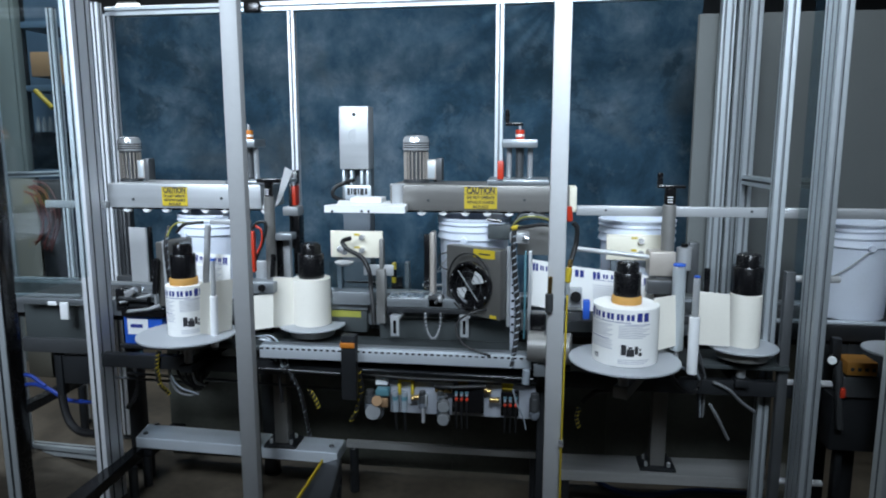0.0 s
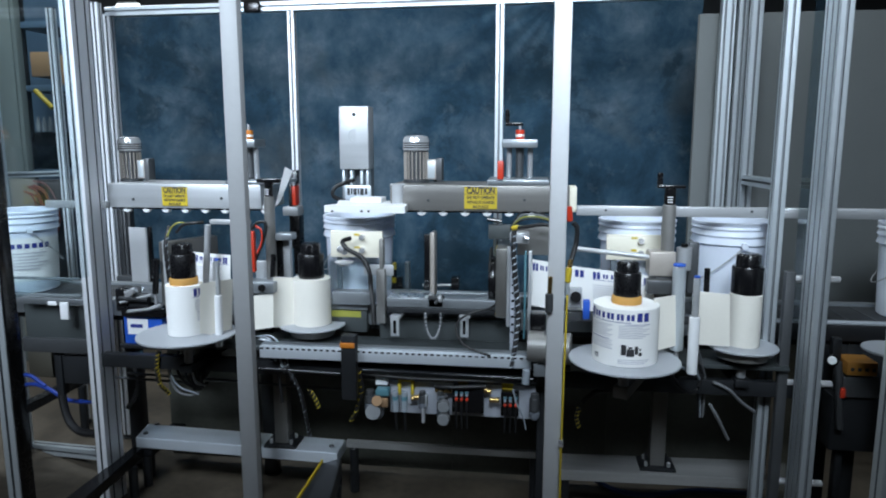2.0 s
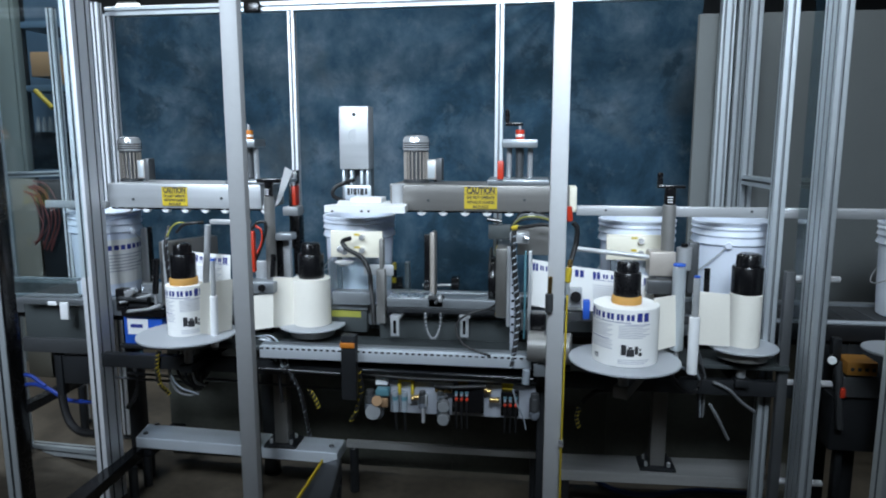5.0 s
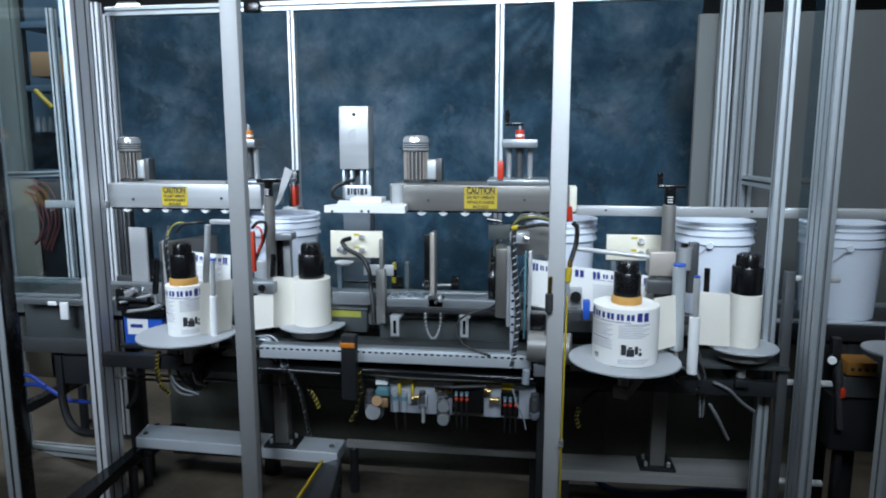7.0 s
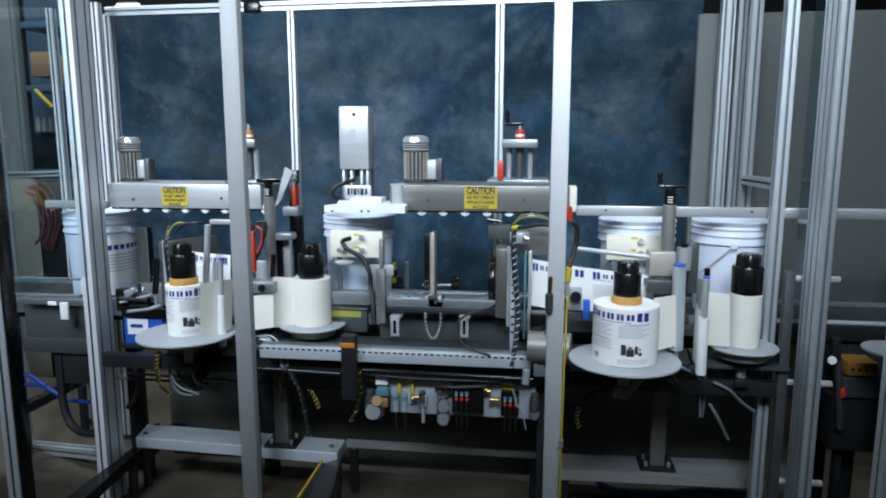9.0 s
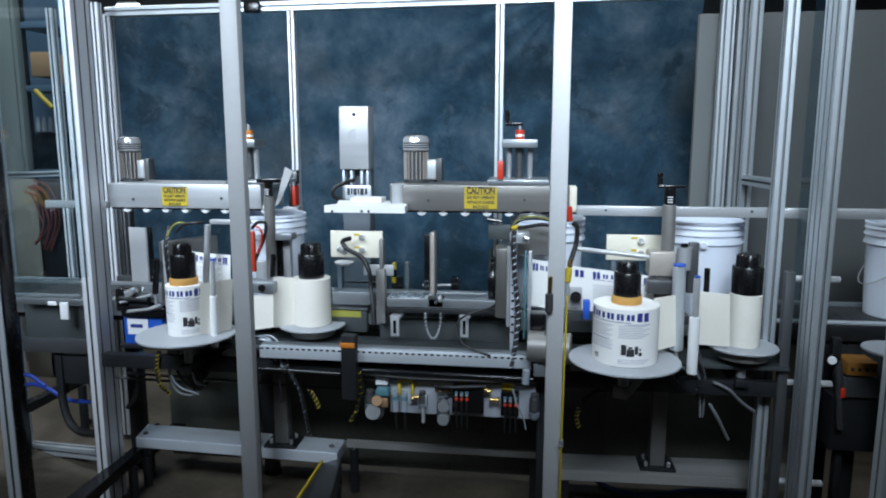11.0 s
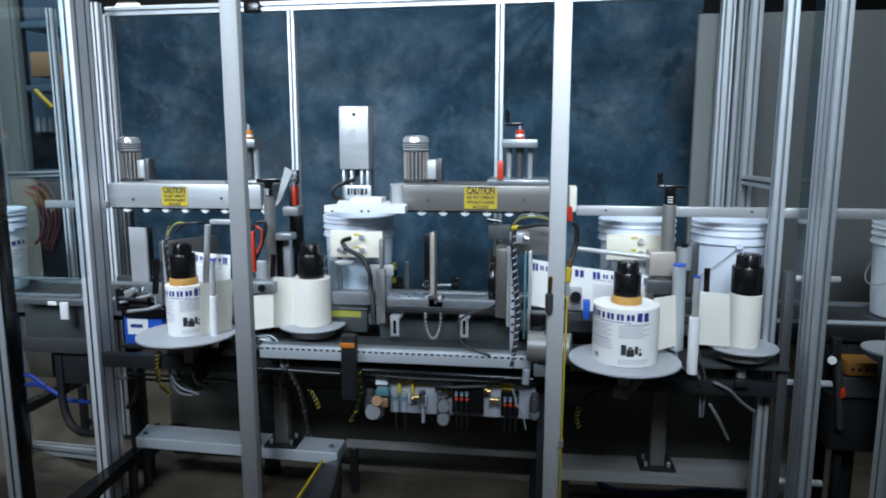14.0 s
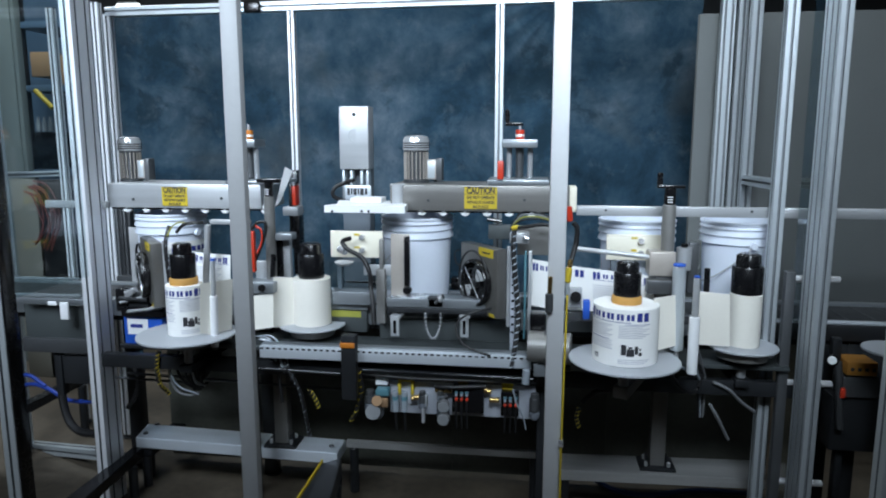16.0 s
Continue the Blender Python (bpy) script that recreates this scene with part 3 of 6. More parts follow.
cover = part("cover_box", box(-0.844, -0.713, 2.93, 3.03, 1.445, 1.717, 0.005), STEEL, mast, "bright stainless cover box")
part("bolt", cyl(0.008, (-0.777, 2.933, 1.682), (-0.775, 2.926, 1.681), 16), GREYSTEEL, cover)
# disc added in place of the round dark reflection on the cover
part("embossed_disc", cyl(0.030, (-0.774, 2.933, 1.592), (-0.773, 2.929, 1.592), 32), STEEL, cover, "shallow disc standing in for a round reflection")
for px in (-0.834, -0.798, -0.752, -0.726):
    part("slide_strip", box(px - 0.006, px + 0.006, 2.95, 2.995, 1.314, 1.444, 0.002), ALU, mast)
solo("cable", tube([(-0.767, 2.875, 1.401), (-0.812, 2.91, 1.389), (-0.861, 2.9, 1.365), (-0.867, 2.9, 1.33), (-0.827, 2.92, 1.306)], 0.009, 12), RUBBER, "black cable looped beside the mast", "cable")
plate = thing("pusher_plate", (-0.664, 2.6, 1.27), "white plastic pusher plate above the gate", "pusher plate")
bm = bmesh.new()
z0, z1 = 1.298, 1.324
pts = [(-0.795, 2.535), (-0.764, 2.60), (-0.803, 2.76), (-0.497, 2.76), (-0.478, 2.52), (-0.791, 2.52)]
lo = [bm.verts.new((x, y, z0)) for x, y in pts]
hi = [bm.verts.new((x, y, z1)) for x, y in pts]
for i in range(len(pts)):
    bm.faces.new((lo[i], lo[(i + 1) % len(pts)], hi[(i + 1) % len(pts)], hi[i]))
bm.faces.new(lo[::-1])
bm.faces.new(hi)
part("plate", bm, WHITE, plate)
for px, py in (((-0.759, 2.518, 1.303), 0), ((-0.644, 2.518, 1.305), 0), ((-0.617, 2.518, 1.305), 0)):
    bolt(plate, px, 0.005)
part("clamp_bar", box(-0.721, -0.596, 2.64, 2.74, z1 + 0.001, z1 + 0.02, 0.003), WHITE, plate)

# ---- conveyor ----
conv = thing("conveyor", (0, 2.8, 0), "steel pail conveyor with a grey slat belt and aluminium side rails", "conveyor")
part("belt", box(-4.8, 3.6, 2.67, 2.93, 0.87, 0.8945, 0.004), BELT, conv, "dark conveyor belt")
part("side_rail", box(-4.8, 0.9, 2.625, 2.665, 0.83, 0.905, 0.004), ALU_H, conv)
part("side_rail", box(0.902, 3.6, 2.625, 2.665, 0.83, 0.893, 0.004), DARKSTEEL, conv, "black side rail along the infeed")
part("wear_strip", box(0.902, 3.6, 2.63, 2.66, 0.8935, 0.903, 0.002), PALE_RAIL, conv, "pale wear strip")
part("side_rail", box(-4.8, 3.6, 2.935, 2.975, 0.83, 0.905, 0.004), ALU_H, conv)
part("under_tray", box(-3.3, 3.1, 2.66, 2.94, 0.80, 0.829, 0.004), DARKSTEEL, conv)
slat = box(-0.004, 0.004, 2.672, 2.928, 0.8946, 0.8966, 0)
first = part("slat_seam", slat, GREYSTEEL, conv)
for i in range(64):
    o = first.copy()
    scene.collection.objects.link(o)
    o.location = (-3.3 + i * 0.1, 0, 0)
for x in (-4.6, -3.1, -1.876, -1.204, 0.071, 1.22, 2.9):
    for y in (2.68, 2.92):
        part("leg", box(x - 0.03, x + 0.03, y - 0.03, y + 0.03, 0.012, 0.83, 0.004), DARKSTEEL, conv)
        part("foot", cyl(0.04, (x, y, 0), (x, y, 0.0125), 20), BLACK, conv)
part("guide_rail", box(0.166, 0.87, 2.60, 2.625, 1.291, 1.328, 0.003), STEEL, conv, "flat stainless pail guide rail")
part("guide_rail", box(0.872, 3.2, 2.60, 2.625, 1.291, 1.328, 0.003), STEEL, conv, "flat stainless pail guide rail")
for px in ((0.273, 2.6, 1.313), (0.794, 2.6, 1.314)):
    bolt(conv, px, 0.005)
part("guide_rail", box(-2.023, -1.748, 2.60, 2.625, 1.292, 1.323, 0.003), STEEL, conv, "flat stainless pail guide rail")

# the long lower shelf with a perforated front rail
lower = thing("machine_frame", (-0.3, 2.5, 0), "dark machine frame with a perforated aluminium front rail", "machine frame")
SX0, SX1 = -1.025, 0.007
part("front_rail", box(SX0, SX1, 2.40, 2.425, 0.748, 0.794, 0.002), PALE_RAIL, lower, "bright aluminium rail")
part("lip", box(SX0, SX1, 2.425, 2.46, 0.789, 0.798, 0.001), ALU_H, lower)
hole = part("hole", box(-0.0065, 0.0065, 2.3992, 2.41, 0.7835, 0.7895, 0), BLACK, lower)
hole.location.x = SX0 + 0.01
k = 1
while SX0 + 0.01 + 0.0235 * k < SX1:
    o = hole.copy()
    scene.collection.objects.link(o)
    o.location.x = SX0 + 0.01 + 0.0235 * k
    k += 1
part("shelf", box(SX0 - 0.5, SX1 + 0.9, 2.43, 2.62, 0.768, 0.784, 0.003), SHEETGREY, lower)
part("panel", box(-0.599, -0.072, 2.60, 2.612, 0.784, 0.875, 0.003), SHEETGREY, lower, "slate sheet-steel panel")
part("lower_beam", box(SX0 - 0.7, SX1 + 1.0, 2.46, 2.50, 0.66, 0.715, 0.003), DARKSTEEL, lower)
part("lower_pipe", cyl(0.010, (-0.628, 2.41, 0.713), (0.029, 2.41, 0.706), 14), GLOSSTUBE, lower)
part("lower_pipe", cyl(0.008, (-1.048, 2.44, 0.691), (-0.716, 2.44, 0.683), 14), GLOSSTUBE, lower)
part("lower_pipe", cyl(0.006, (-1.709, 2.6, 0.586), (-0.765, 2.6, 0.557), 12), GREYSTEEL, lower)
part("lower_pipe", cyl(0.006, (-1.763, 2.6, 0.564), (-1.39, 2.6, 0.554), 12), GREYSTEEL, lower)
for x in (-0.665,):
    part("upright", box(x - 0.028, x + 0.028, 2.36, 2.398, 0.611, 0.86, 0.004), DARKSTEEL, lower)
    part("orange_cap", box(x - 0.030, x + 0.026, 2.352, 2.40, 0.814, 0.833, 0.003), ORANGE, lower, "orange plastic cap")
for x in (-1.132, 0.063):
    part("frame_leg", box(x - 0.03, x + 0.03, 2.50, 2.56, 0.0, 0.77, 0.004), DARKSTEEL, lower)


# ---- floor frames ----
def floor_bar(name, corners, z0, z1, material, label, bolts=()):
    """A bar given by its four top corners seen from above."""
    ob = thing(name, (corners[0][0], corners[0][1], z0), label, "base frame", "base frames")
    bm = bmesh.new()
    lo = [bm.verts.new((c[0], c[1], z0)) for c in corners]
    hi = [bm.verts.new((c[0], c[1], z1)) for c in corners]
    n = len(corners)
    for i in range(n):
        bm.faces.new((lo[i], lo[(i + 1) % n], hi[(i + 1) % n], hi[i]))
    bm.faces.new(lo[::-1])
    bm.faces.new(hi)
    bmesh.ops.bevel(bm, geom=bm.edges[:], offset=0.003, segments=2, affect="EDGES")
    part("tube", bm, material, ob)
    for p in bolts:
        part("bolt", cyl(0.012, p, (p[0], p[1], p[2] + 0.008), 6), GREYSTEEL, ob)
    for c in (corners[0], corners[2]):
        cx, cy = (c[0] * 0.92 + sum(q[0] for q in corners) / n * 0.08), (c[1] * 0.7 + sum(q[1] for q in corners) / n * 0.3)
        part("foot", cyl(0.02, (cx, cy, 0), (cx, cy, z0), 16), DARKSTEEL, ob)
    return ob


floor_bar("base_frame", [(-1.765, 2.712, 0.24), (-0.813, 2.672, 0.24), (-0.812, 2.813, 0.24), (-1.792, 2.859, 0.24)], 0.19, 0.24, PALE_RAIL, "flat grey steel base tube of the labeller", [(-0.854, 2.732, 0.24), (-1.742, 2.853, 0.24), (-1.739, 2.751, 0.24)])
floor_bar("base_frame", [(0.122, 2.685, 0.22), (0.96, 2.714, 0.22), (1.006, 2.888, 0.22), (0.127, 2.843, 0.22)], 0.175, 0.22, BASE, "wide grey steel base tube under the infeed labeller")
floor_bar("base_frame", [(-0.806, 2.798, 0.24), (0.065, 2.796, 0.24), (0.065, 2.822, 0.24), (-0.808, 2.824, 0.24)], 0.208, 0.24, BASE, "long grey floor tube between the labellers")
floor_bar("floor_tube", [(-1.774, 2.149, 0.2), (-1.69, 2.16, 0.2), (-1.726, 2.697, 0.2), (-1.773, 2.703, 0.2)], 0.15, 0.20, GLOSSTUBE, "black square floor tube running back under the labeller")
floor_bar("floor_tube", [(-1.767, 2.692, 0.2), (-1.692, 2.713, 0.2), (-1.646, 3.489, 0.2), (-1.707, 3.481, 0.2)], 0.15, 0.19, GLOSSTUBE, "black square floor tube running back under the labeller")
floor_bar("floor_tube", [(-0.867, 2.254, 0.22), (-0.735, 2.271, 0.22), (-0.801, 2.699, 0.22), (-0.863, 2.637, 0.22)], 0.12, 0.21, GREYSTEEL, "grey square floor tube with a yellow air line")
floor_bar("floor_tube", [(-2.475, 2.78, 0.3), (-2.415, 2.78, 0.3), (-2.405, 3.33, 0.3), (-2.455, 3.33, 0.3)], 0.255, 0.30, GLOSSTUBE, "black square tube under the outfeed")
solo("air_line", tube([(-0.853, 2.285, 0.24), (-0.856, 2.419, 0.235), (-0.857, 2.512, 0.235), (-0.858, 2.607, 0.235)], 0.006, 8), YELLOW, "thin yellow air line along the floor tube", "air line")
solo("air_line", tube([(0.318, 3.007, 0.02), (0.398, 2.924, 0.02), (0.542, 2.903, 0.02), (0.75, 2.971, 0.02), (0.992, 2.973, 0.02)], 0.012, 8), DULLBLUE, "dull blue air hose on the floor", "air line")


# ---- label applicators ----
def wrap_patch(r, a0, a1, z0, z1, bm, n=None):
    n = n or max(1, int(abs(a1 - a0) / 6))
    lo, hi = [], []
    for i in range(n + 1):
        a = radians(a0 + (a1 - a0) * i / n)
        lo.append(bm.verts.new((r * math.cos(a), r * math.sin(a), z0)))
        hi.append(bm.verts.new((r * math.cos(a), r * math.sin(a), z1)))
    for i in range(n):
        bm.faces.new((lo[i], lo[i + 1], hi[i + 1], hi[i])).smooth = True


def label_print(parent, r, h, start, span):
    """The printed label on a roll: a navy word-mark as plain bars, two columns of text bars, a picture and a code."""
    def at(u):
        return start + span * u

    def patches(name, rows, material, label, lift=0.0006):
        bm = bmesh.new()
        for u0, u1, v0, v1 in rows:
            wrap_patch(r + lift, at(u0), at(u1), h * v0, h * v1, bm)
        part(name, bm, material, parent, label)

    rows, u = [], 0.07
    for k, w in enumerate((0.11, 0.075, 0.034, 0.075, 0.070, 0.075, 0.125)):
        lo, hi = (0.795, 0.945) if k in (0, 6) else (0.815, 0.92)
        if k == 2:
            rows.append((u, u + w, lo, hi))
        else:
            rows += [(u, u + w * 0.42, lo, hi), (u + w * 0.58, u + w, lo, hi)]
        u += w + 0.028
    rows += [(0.06, 0.62, 0.772, 0.782), (0.56, 0.82, 0.742, 0.750), (0.10, 0.40, 0.470, 0.482)]
    patches("word_mark", rows, NAVY, "navy word-mark in plain bars")
    rows = []
    for i in range(8):
        z = 0.715 - 0.029 * i
        rows += [(0.08, 0.44 - 0.03 * (i % 3), z, z + 0.013), (0.50, 0.82 - 0.04 * ((i + 1) % 3), z, z + 0.013)]
    for i in range(5):
        z = 0.44 - 0.034 * i
        rows.append((0.10, 0.44 - 0.02 * (i % 2), z, z + 0.014))
    for i in range(3):
        rows.append((0.50, 0.84 - 0.03 * i, 0.13 - 0.03 * i, 0.142 - 0.03 * i))
    patches("small_print", rows, INK, "pale grey text bars", 0.0005)
    patches("picture", [(0.53, 0.58, 0.22, 0.40), (0.585, 0.66, 0.20, 0.33), (0.60, 0.64, 0.335, 0.37), (0.665, 0.70, 0.24, 0.38), (0.705, 0.74, 0.21, 0.27), (0.71, 0.73, 0.30, 0.34)], INK_D, "small dark printed picture of a machine")
    patches("bar_code", [(0.21, 0.225, 0.10, 0.18), (0.23, 0.26, 0.10, 0.13), (0.23, 0.26, 0.145, 0.18), (0.263, 0.272, 0.10, 0.18)], INK_D, "")


def reel(name, p, rd, r, h, hub_r, hub_h, ring, printed, label):
    """A reel on its platter: disc, paper roll, ring and ribbed black hub."""
    ob = thing(name, p, label, "label reel", "label reels")
    ob["spins"] = 1
    x, y, z = p
    def add(n, prof, material, lab="", seg=56):
        return part(n, lathe(prof, p, seg), material, ob, lab)
    add("platter", [(0, -0.008), (rd - 0.002, -0.008), (rd, -0.006), (rd, -0.002), (rd - 0.002, 0), (0, 0)], WHITE_PAINT, "light grey painted platter", 72)
    add("paper_roll", [(0.03, 0.001), (r - 0.001, 0.001), (r, 0.002), (r, h - 0.002), (r - 0.002, h), (r * 0.985, h - 0.0005), (0.03, h)], PAPER if printed else PAPER_W, "wound roll of printed labels" if printed else "wound roll of bare liner paper")
    zz = h
    if ring:
        add("core_ring", [(0, zz), (hub_r * 1.1, zz), (hub_r * 1.13, zz + 0.003), (hub_r * 1.13, zz + 0.022), (hub_r * 1.08, zz + 0.026), (0, zz + 0.026)], ORANGE_CORE, "tan cardboard core ring")
        zz += 0.026
    hb = add("hub", [(0, zz), (hub_r, zz), (hub_r * 1.02, zz + 0.003), (hub_r * 1.02, zz + hub_h * 0.655), (hub_r * 0.98, zz + hub_h * 0.68), (hub_r * 0.76, zz + hub_h * 0.69), (hub_r * 0.72, zz + hub_h * 0.93), (hub_r * 0.58, zz + hub_h), (0, zz + hub_h)], BLACK, "glossy black plastic hub")
    for k in range(6):
        a = 60 * k
        part("grip", move(cyl(hub_r * 0.24, (hub_r * 0.60, 0, zz + hub_h * 0.68), (hub_r * 0.56, 0, zz + hub_h * 0.975), 14, None, 0.004), pose(*p) @ pose(0, 0, 0, 0, 0, a)), BLACK, hb)
    if printed:
        holder = [o for o in ob.children if o.name.startswith("paper_roll")][0]
        span = 172 if r > 0.09 else 262
        for s in (0, 180)[:1 if span > 200 else 2]:
            for nm in ("label_edge",):
                bm = bmesh.new()
                wrap_patch(r + 0.0003, printed + s + span + 3, printed + s + span + 5, 0.003, h - 0.003, bm)
                part(nm, move(bm, pose(*p)), PAPER_W, holder)
            tmp = thing("tmp", (0, 0, 0), "", "")
            label_print(tmp, r, h, printed + s, span)
            for o in list(tmp.children):
                o.data.transform(pose(*p))
                o.parent = holder
                o.matrix_parent_inverse = holder.matrix_world.inverted()
            bpy.data.objects.remove(tmp)
    return ob


WHITE_PAINT = mat("pale_grey_enamel", (0.40, 0.42, 0.45), 0.35, 0.0, 0.05, 5, 70, 0.02)
ORANGE_CORE = mat("tan_core", (0.55, 0.29, 0.07), 0.6, 0.0, 0.12, 12, 90, 0.03)
RP, RW, LP, LW = (0.317, 2.27, 0.846), (0.755, 2.468, 0.849), (-1.290, 2.355, 0.850), (-0.863, 2.56, 0.847)
reel_rp = reel("label_reel", RP, 0.184, 0.107, 0.192, 0.0435, 0.114, True, 165, "full reel of white printed labels on a round platter")
reel_rw = reel("label_reel", RW, 0.119, 0.054, 0.190, 0.0515, 0.142, False, 0, "rewound reel of bare liner on a small round platter")
reel_lp = reel("label_reel", LP, 0.182, 0.068, 0.190, 0.0455, 0.128, True, 150, "half-used reel of white printed labels on a round platter")
reel_lw = reel("label_reel", LW, 0.130, 0.074, 0.188, 0.050, 0.138, False, 0, "thick rewound reel of bare cream liner on a platter")


def reel_stand(p, foot, zb, size, label, group="stands of the label reels", steel=None):
    """Bearing and arm below a platter, carried by a square leg on a bolted foot plate."""
    x, y, z = p
    fx, fy = foot
    ob = thing("reel_stand", (fx, fy, zb), label, "reel stand", group)
    part("bearing", lathe([(0, -0.06), (0.035, -0.06), (0.045, -0.048), (0.085, -0.044), (0.088, -0.040), (0.088, -0.012), (0.085, -0.009), (0, -0.009)], p, 40), POSTGREY, ob)
    part("shaft", cyl(0.018, (x, y, z - 0.13), (x, y, z - 0.061), 18), STEEL, ob)
    a, b = Vector((x, y, z - 0.115)), Vector((fx, fy, z - 0.115))
    d = b - a
    if d.length > 0.02:
        m = Matrix.Translation(a) @ d.to_track_quat("X", "Z").to_matrix().to_4x4()
        part("arm", move(box(-0.03, d.length + 0.02, -0.025, 0.025, -0.02, 0.02, 0.003), m), POSTGREY, ob)
    part("leg", box(fx - size, fx + size, fy - size, fy + size, zb + 0.012, z - 0.136, 0.004), steel or POSTGREY, ob)
    for sx in (-1, 1):
        part("strut", cyl(0.007, (x + 0.05 * sx, y + 0.02, z - 0.05), (fx + 0.5 * size * sx, fy - size, z - 0.20), 12), STEEL, ob, "thin bright strut")
    f = part("foot_plate", box(fx - size * 2.4, fx + size * 2.4, fy - size * 2.0, fy + size * 2.0, zb + 0.0005, zb + 0.012, 0.002), DARKSTEEL, ob, "black bolted foot plate")
    for sx in (-1.5, 1.5):
        for sy in (-1.1, 1.1):
            part("bolt", cyl(0.008, (fx + sx * size, fy + sy * size, zb + 0.012), (fx + sx * size, fy + sy * size, zb + 0.032), 6), STEEL, f)
        part("gusset", box(fx + sx * size * 0.9 - 0.004, fx + sx * size * 0.9 + 0.004, fy - 0.02, fy + 0.02, zb + 0.012, zb + 0.05, 0.002), DARKSTEEL, f)
    return ob


reel_stand(RP, (0.536, 2.78), 0.22, 0.030, "grey square-leg stand under the printed label reel")
reel_stand(LW, (-1.075, 2.743), 0.24, 0.030, "grey square-leg stand under the rewound liner reel")
for p, lab in ((RW, "short bracket arm under the small liner reel"), (LP, "short bracket arm under the half-used label reel")):
    arm = thing("reel_bracket", (p[0], p[1], p[2] - 0.15), lab, "reel bracket", "brackets of the label reels")
    part("bearing", lathe([(0, -0.06), (0.035, -0.06), (0.045, -0.048), (0.085, -0.044), (0.088, -0.040), (0.088, -0.012), (0.085, -0.009), (0, -0.009)], p, 40), POSTGREY, arm)
    part("shaft", cyl(0.016, (p[0], p[1], p[2] - 0.12), (p[0], p[1], p[2] - 0.061), 18), STEEL, arm)
    part("arm", box(p[0] - 0.025, p[0] + 0.025, p[1] - 0.03, 2.64, p[2] - 0.15, p[2] - 0.121, 0.003), DARKSTEEL, arm)
    part("gusset", box(p[0] - 0.004, p[0] + 0.004, p[1] + 0.05, 2.62, p[2] - 0.20, p[2] - 0.1505, 0.002), DARKSTEEL, arm)
    part("rail_clamp", box(p[0] - 0.04, p[0] + 0.04, 2.60, 2.66, p[2] - 0.12, p[2] - 0.06, 0.004), DARKSTEEL, arm)

# ---- small parts of the labellers ----
def sheet_bm(a, b, c, d, t=0.001):
    """A thin four-cornered sheet, corners in turn, t thick."""
    a, b, c, d = (Vector(p) for p in (a, b, c, d))
    n = (b - a).cross(d - a).normalized() * t
    bm = bmesh.new()
    lo = [bm.verts.new(p) for p in (a, b, c, d)]
    hi = [bm.verts.new(p + n) for p in (a, b, c, d)]
    for i in range(4):
        bm.faces.new((lo[i], lo[(i + 1) % 4], hi[(i + 1) % 4], hi[i]))
    bm.faces.new(lo[::-1])
    bm.faces.new(hi)
    return bm


def web(corners, material, label, marks=()):
    """A strip of label stock between two rollers; marks: (u0, u1, n) of printed word-marks along it, n bars of seven showing."""
    ob = thing("label_web", corners[0], label, "label web", "webs of label stock")
    part("paper", sheet_bm(*corners), material, ob)
    a, b, c, d = (Vector(p) for p in corners)
    n = (b - a).cross(d - a).normalized() * -0.0012

    def q(u, v):
        return a + (b - a) * u + (d - a) * (1 - v) * (1 - u) + (c - b) * (1 - v) * u + n
    for u0, u1, n_bars in marks:
        s = u1 - u0
        u = u0
        for k in range(n_bars):
            w = s * (0.085 if k not in (0, 6) else 0.12)
            e = 0.0 if k not in (0, 6) else 0.03
            for f0, f1 in ((0.0, 0.42), (0.58, 1.0)):
                part("word_mark", sheet_bm(q(u + w * f0, 0.80 - e), q(u + w * f1, 0.80 - e), q(u + w * f1, 0.90 + e), q(u + w * f0, 0.90 + e), 0.0004), NAVY, ob)
            u += w + s * 0.05
        if n_bars < 7:
            continue
        part("rule", sheet_bm(q(u0, 0.745), q(u1, 0.745), q(u1, 0.755), q(u0, 0.755), 0.0004), NAVY, ob)
        for k in range(7):
            part("small_print", sheet_bm(q(u0, 0.62 - 0.05 * k), q(u0 + s * (0.8 - 0.06 * (k % 3)), 0.62 - 0.05 * k), q(u0 + s * (0.8 - 0.06 * (k % 3)), 0.635 - 0.05 * k), q(u0, 0.635 - 0.05 * k), 0.0004), INK, ob)
        part("picture", sheet_bm(q(u0 + s * 0.5, 0.12), q(u0 + s * 0.85, 0.12), q(u0 + s * 0.85, 0.26), q(u0 + s * 0.5, 0.26), 0.0004), INK_D, ob)
    return ob


web(((0.408, 2.28, 1.053), (0.488, 2.34, 1.053), (0.498, 2.34, 0.875), (0.416, 2.28, 0.87)), PAPER_W, "cream liner web running off the printed reel")
web(((0.579, 2.4, 1.055), (0.687, 2.42, 1.043), (0.698, 2.42, 0.855), (0.583, 2.4, 0.864)), PAPER_W, "cream liner web running onto the small reel")
web(((-1.198, 2.3, 1.054), (-1.127, 2.42, 1.049), (-1.144, 2.42, 0.812), (-1.209, 2.3, 0.866)), PAPER_W, "cream liner web running off the half-used reel")
web(((-1.066, 2.46, 0.975), (-0.984, 2.46, 0.987), (-0.989, 2.46, 0.852), (-1.072, 2.46, 0.839)), PAPER_W, "narrow cream liner web below the guide block")
web(((-0.989, 2.48, 1.049), (-0.915, 2.54, 1.035), (-0.922, 2.54, 0.832), (-0.997, 2.48, 0.846)), PAPER_W, "cream liner web running onto the thick reel")
web(((0.132, 2.5, 1.117), (0.436, 2.44, 1.095), (0.439, 2.44, 0.951), (0.136, 2.5, 0.951)), PAPER, "printed label web across the infeed applicator", [(0.09, 0.95, 1), (0.30, 0.98, 7)])
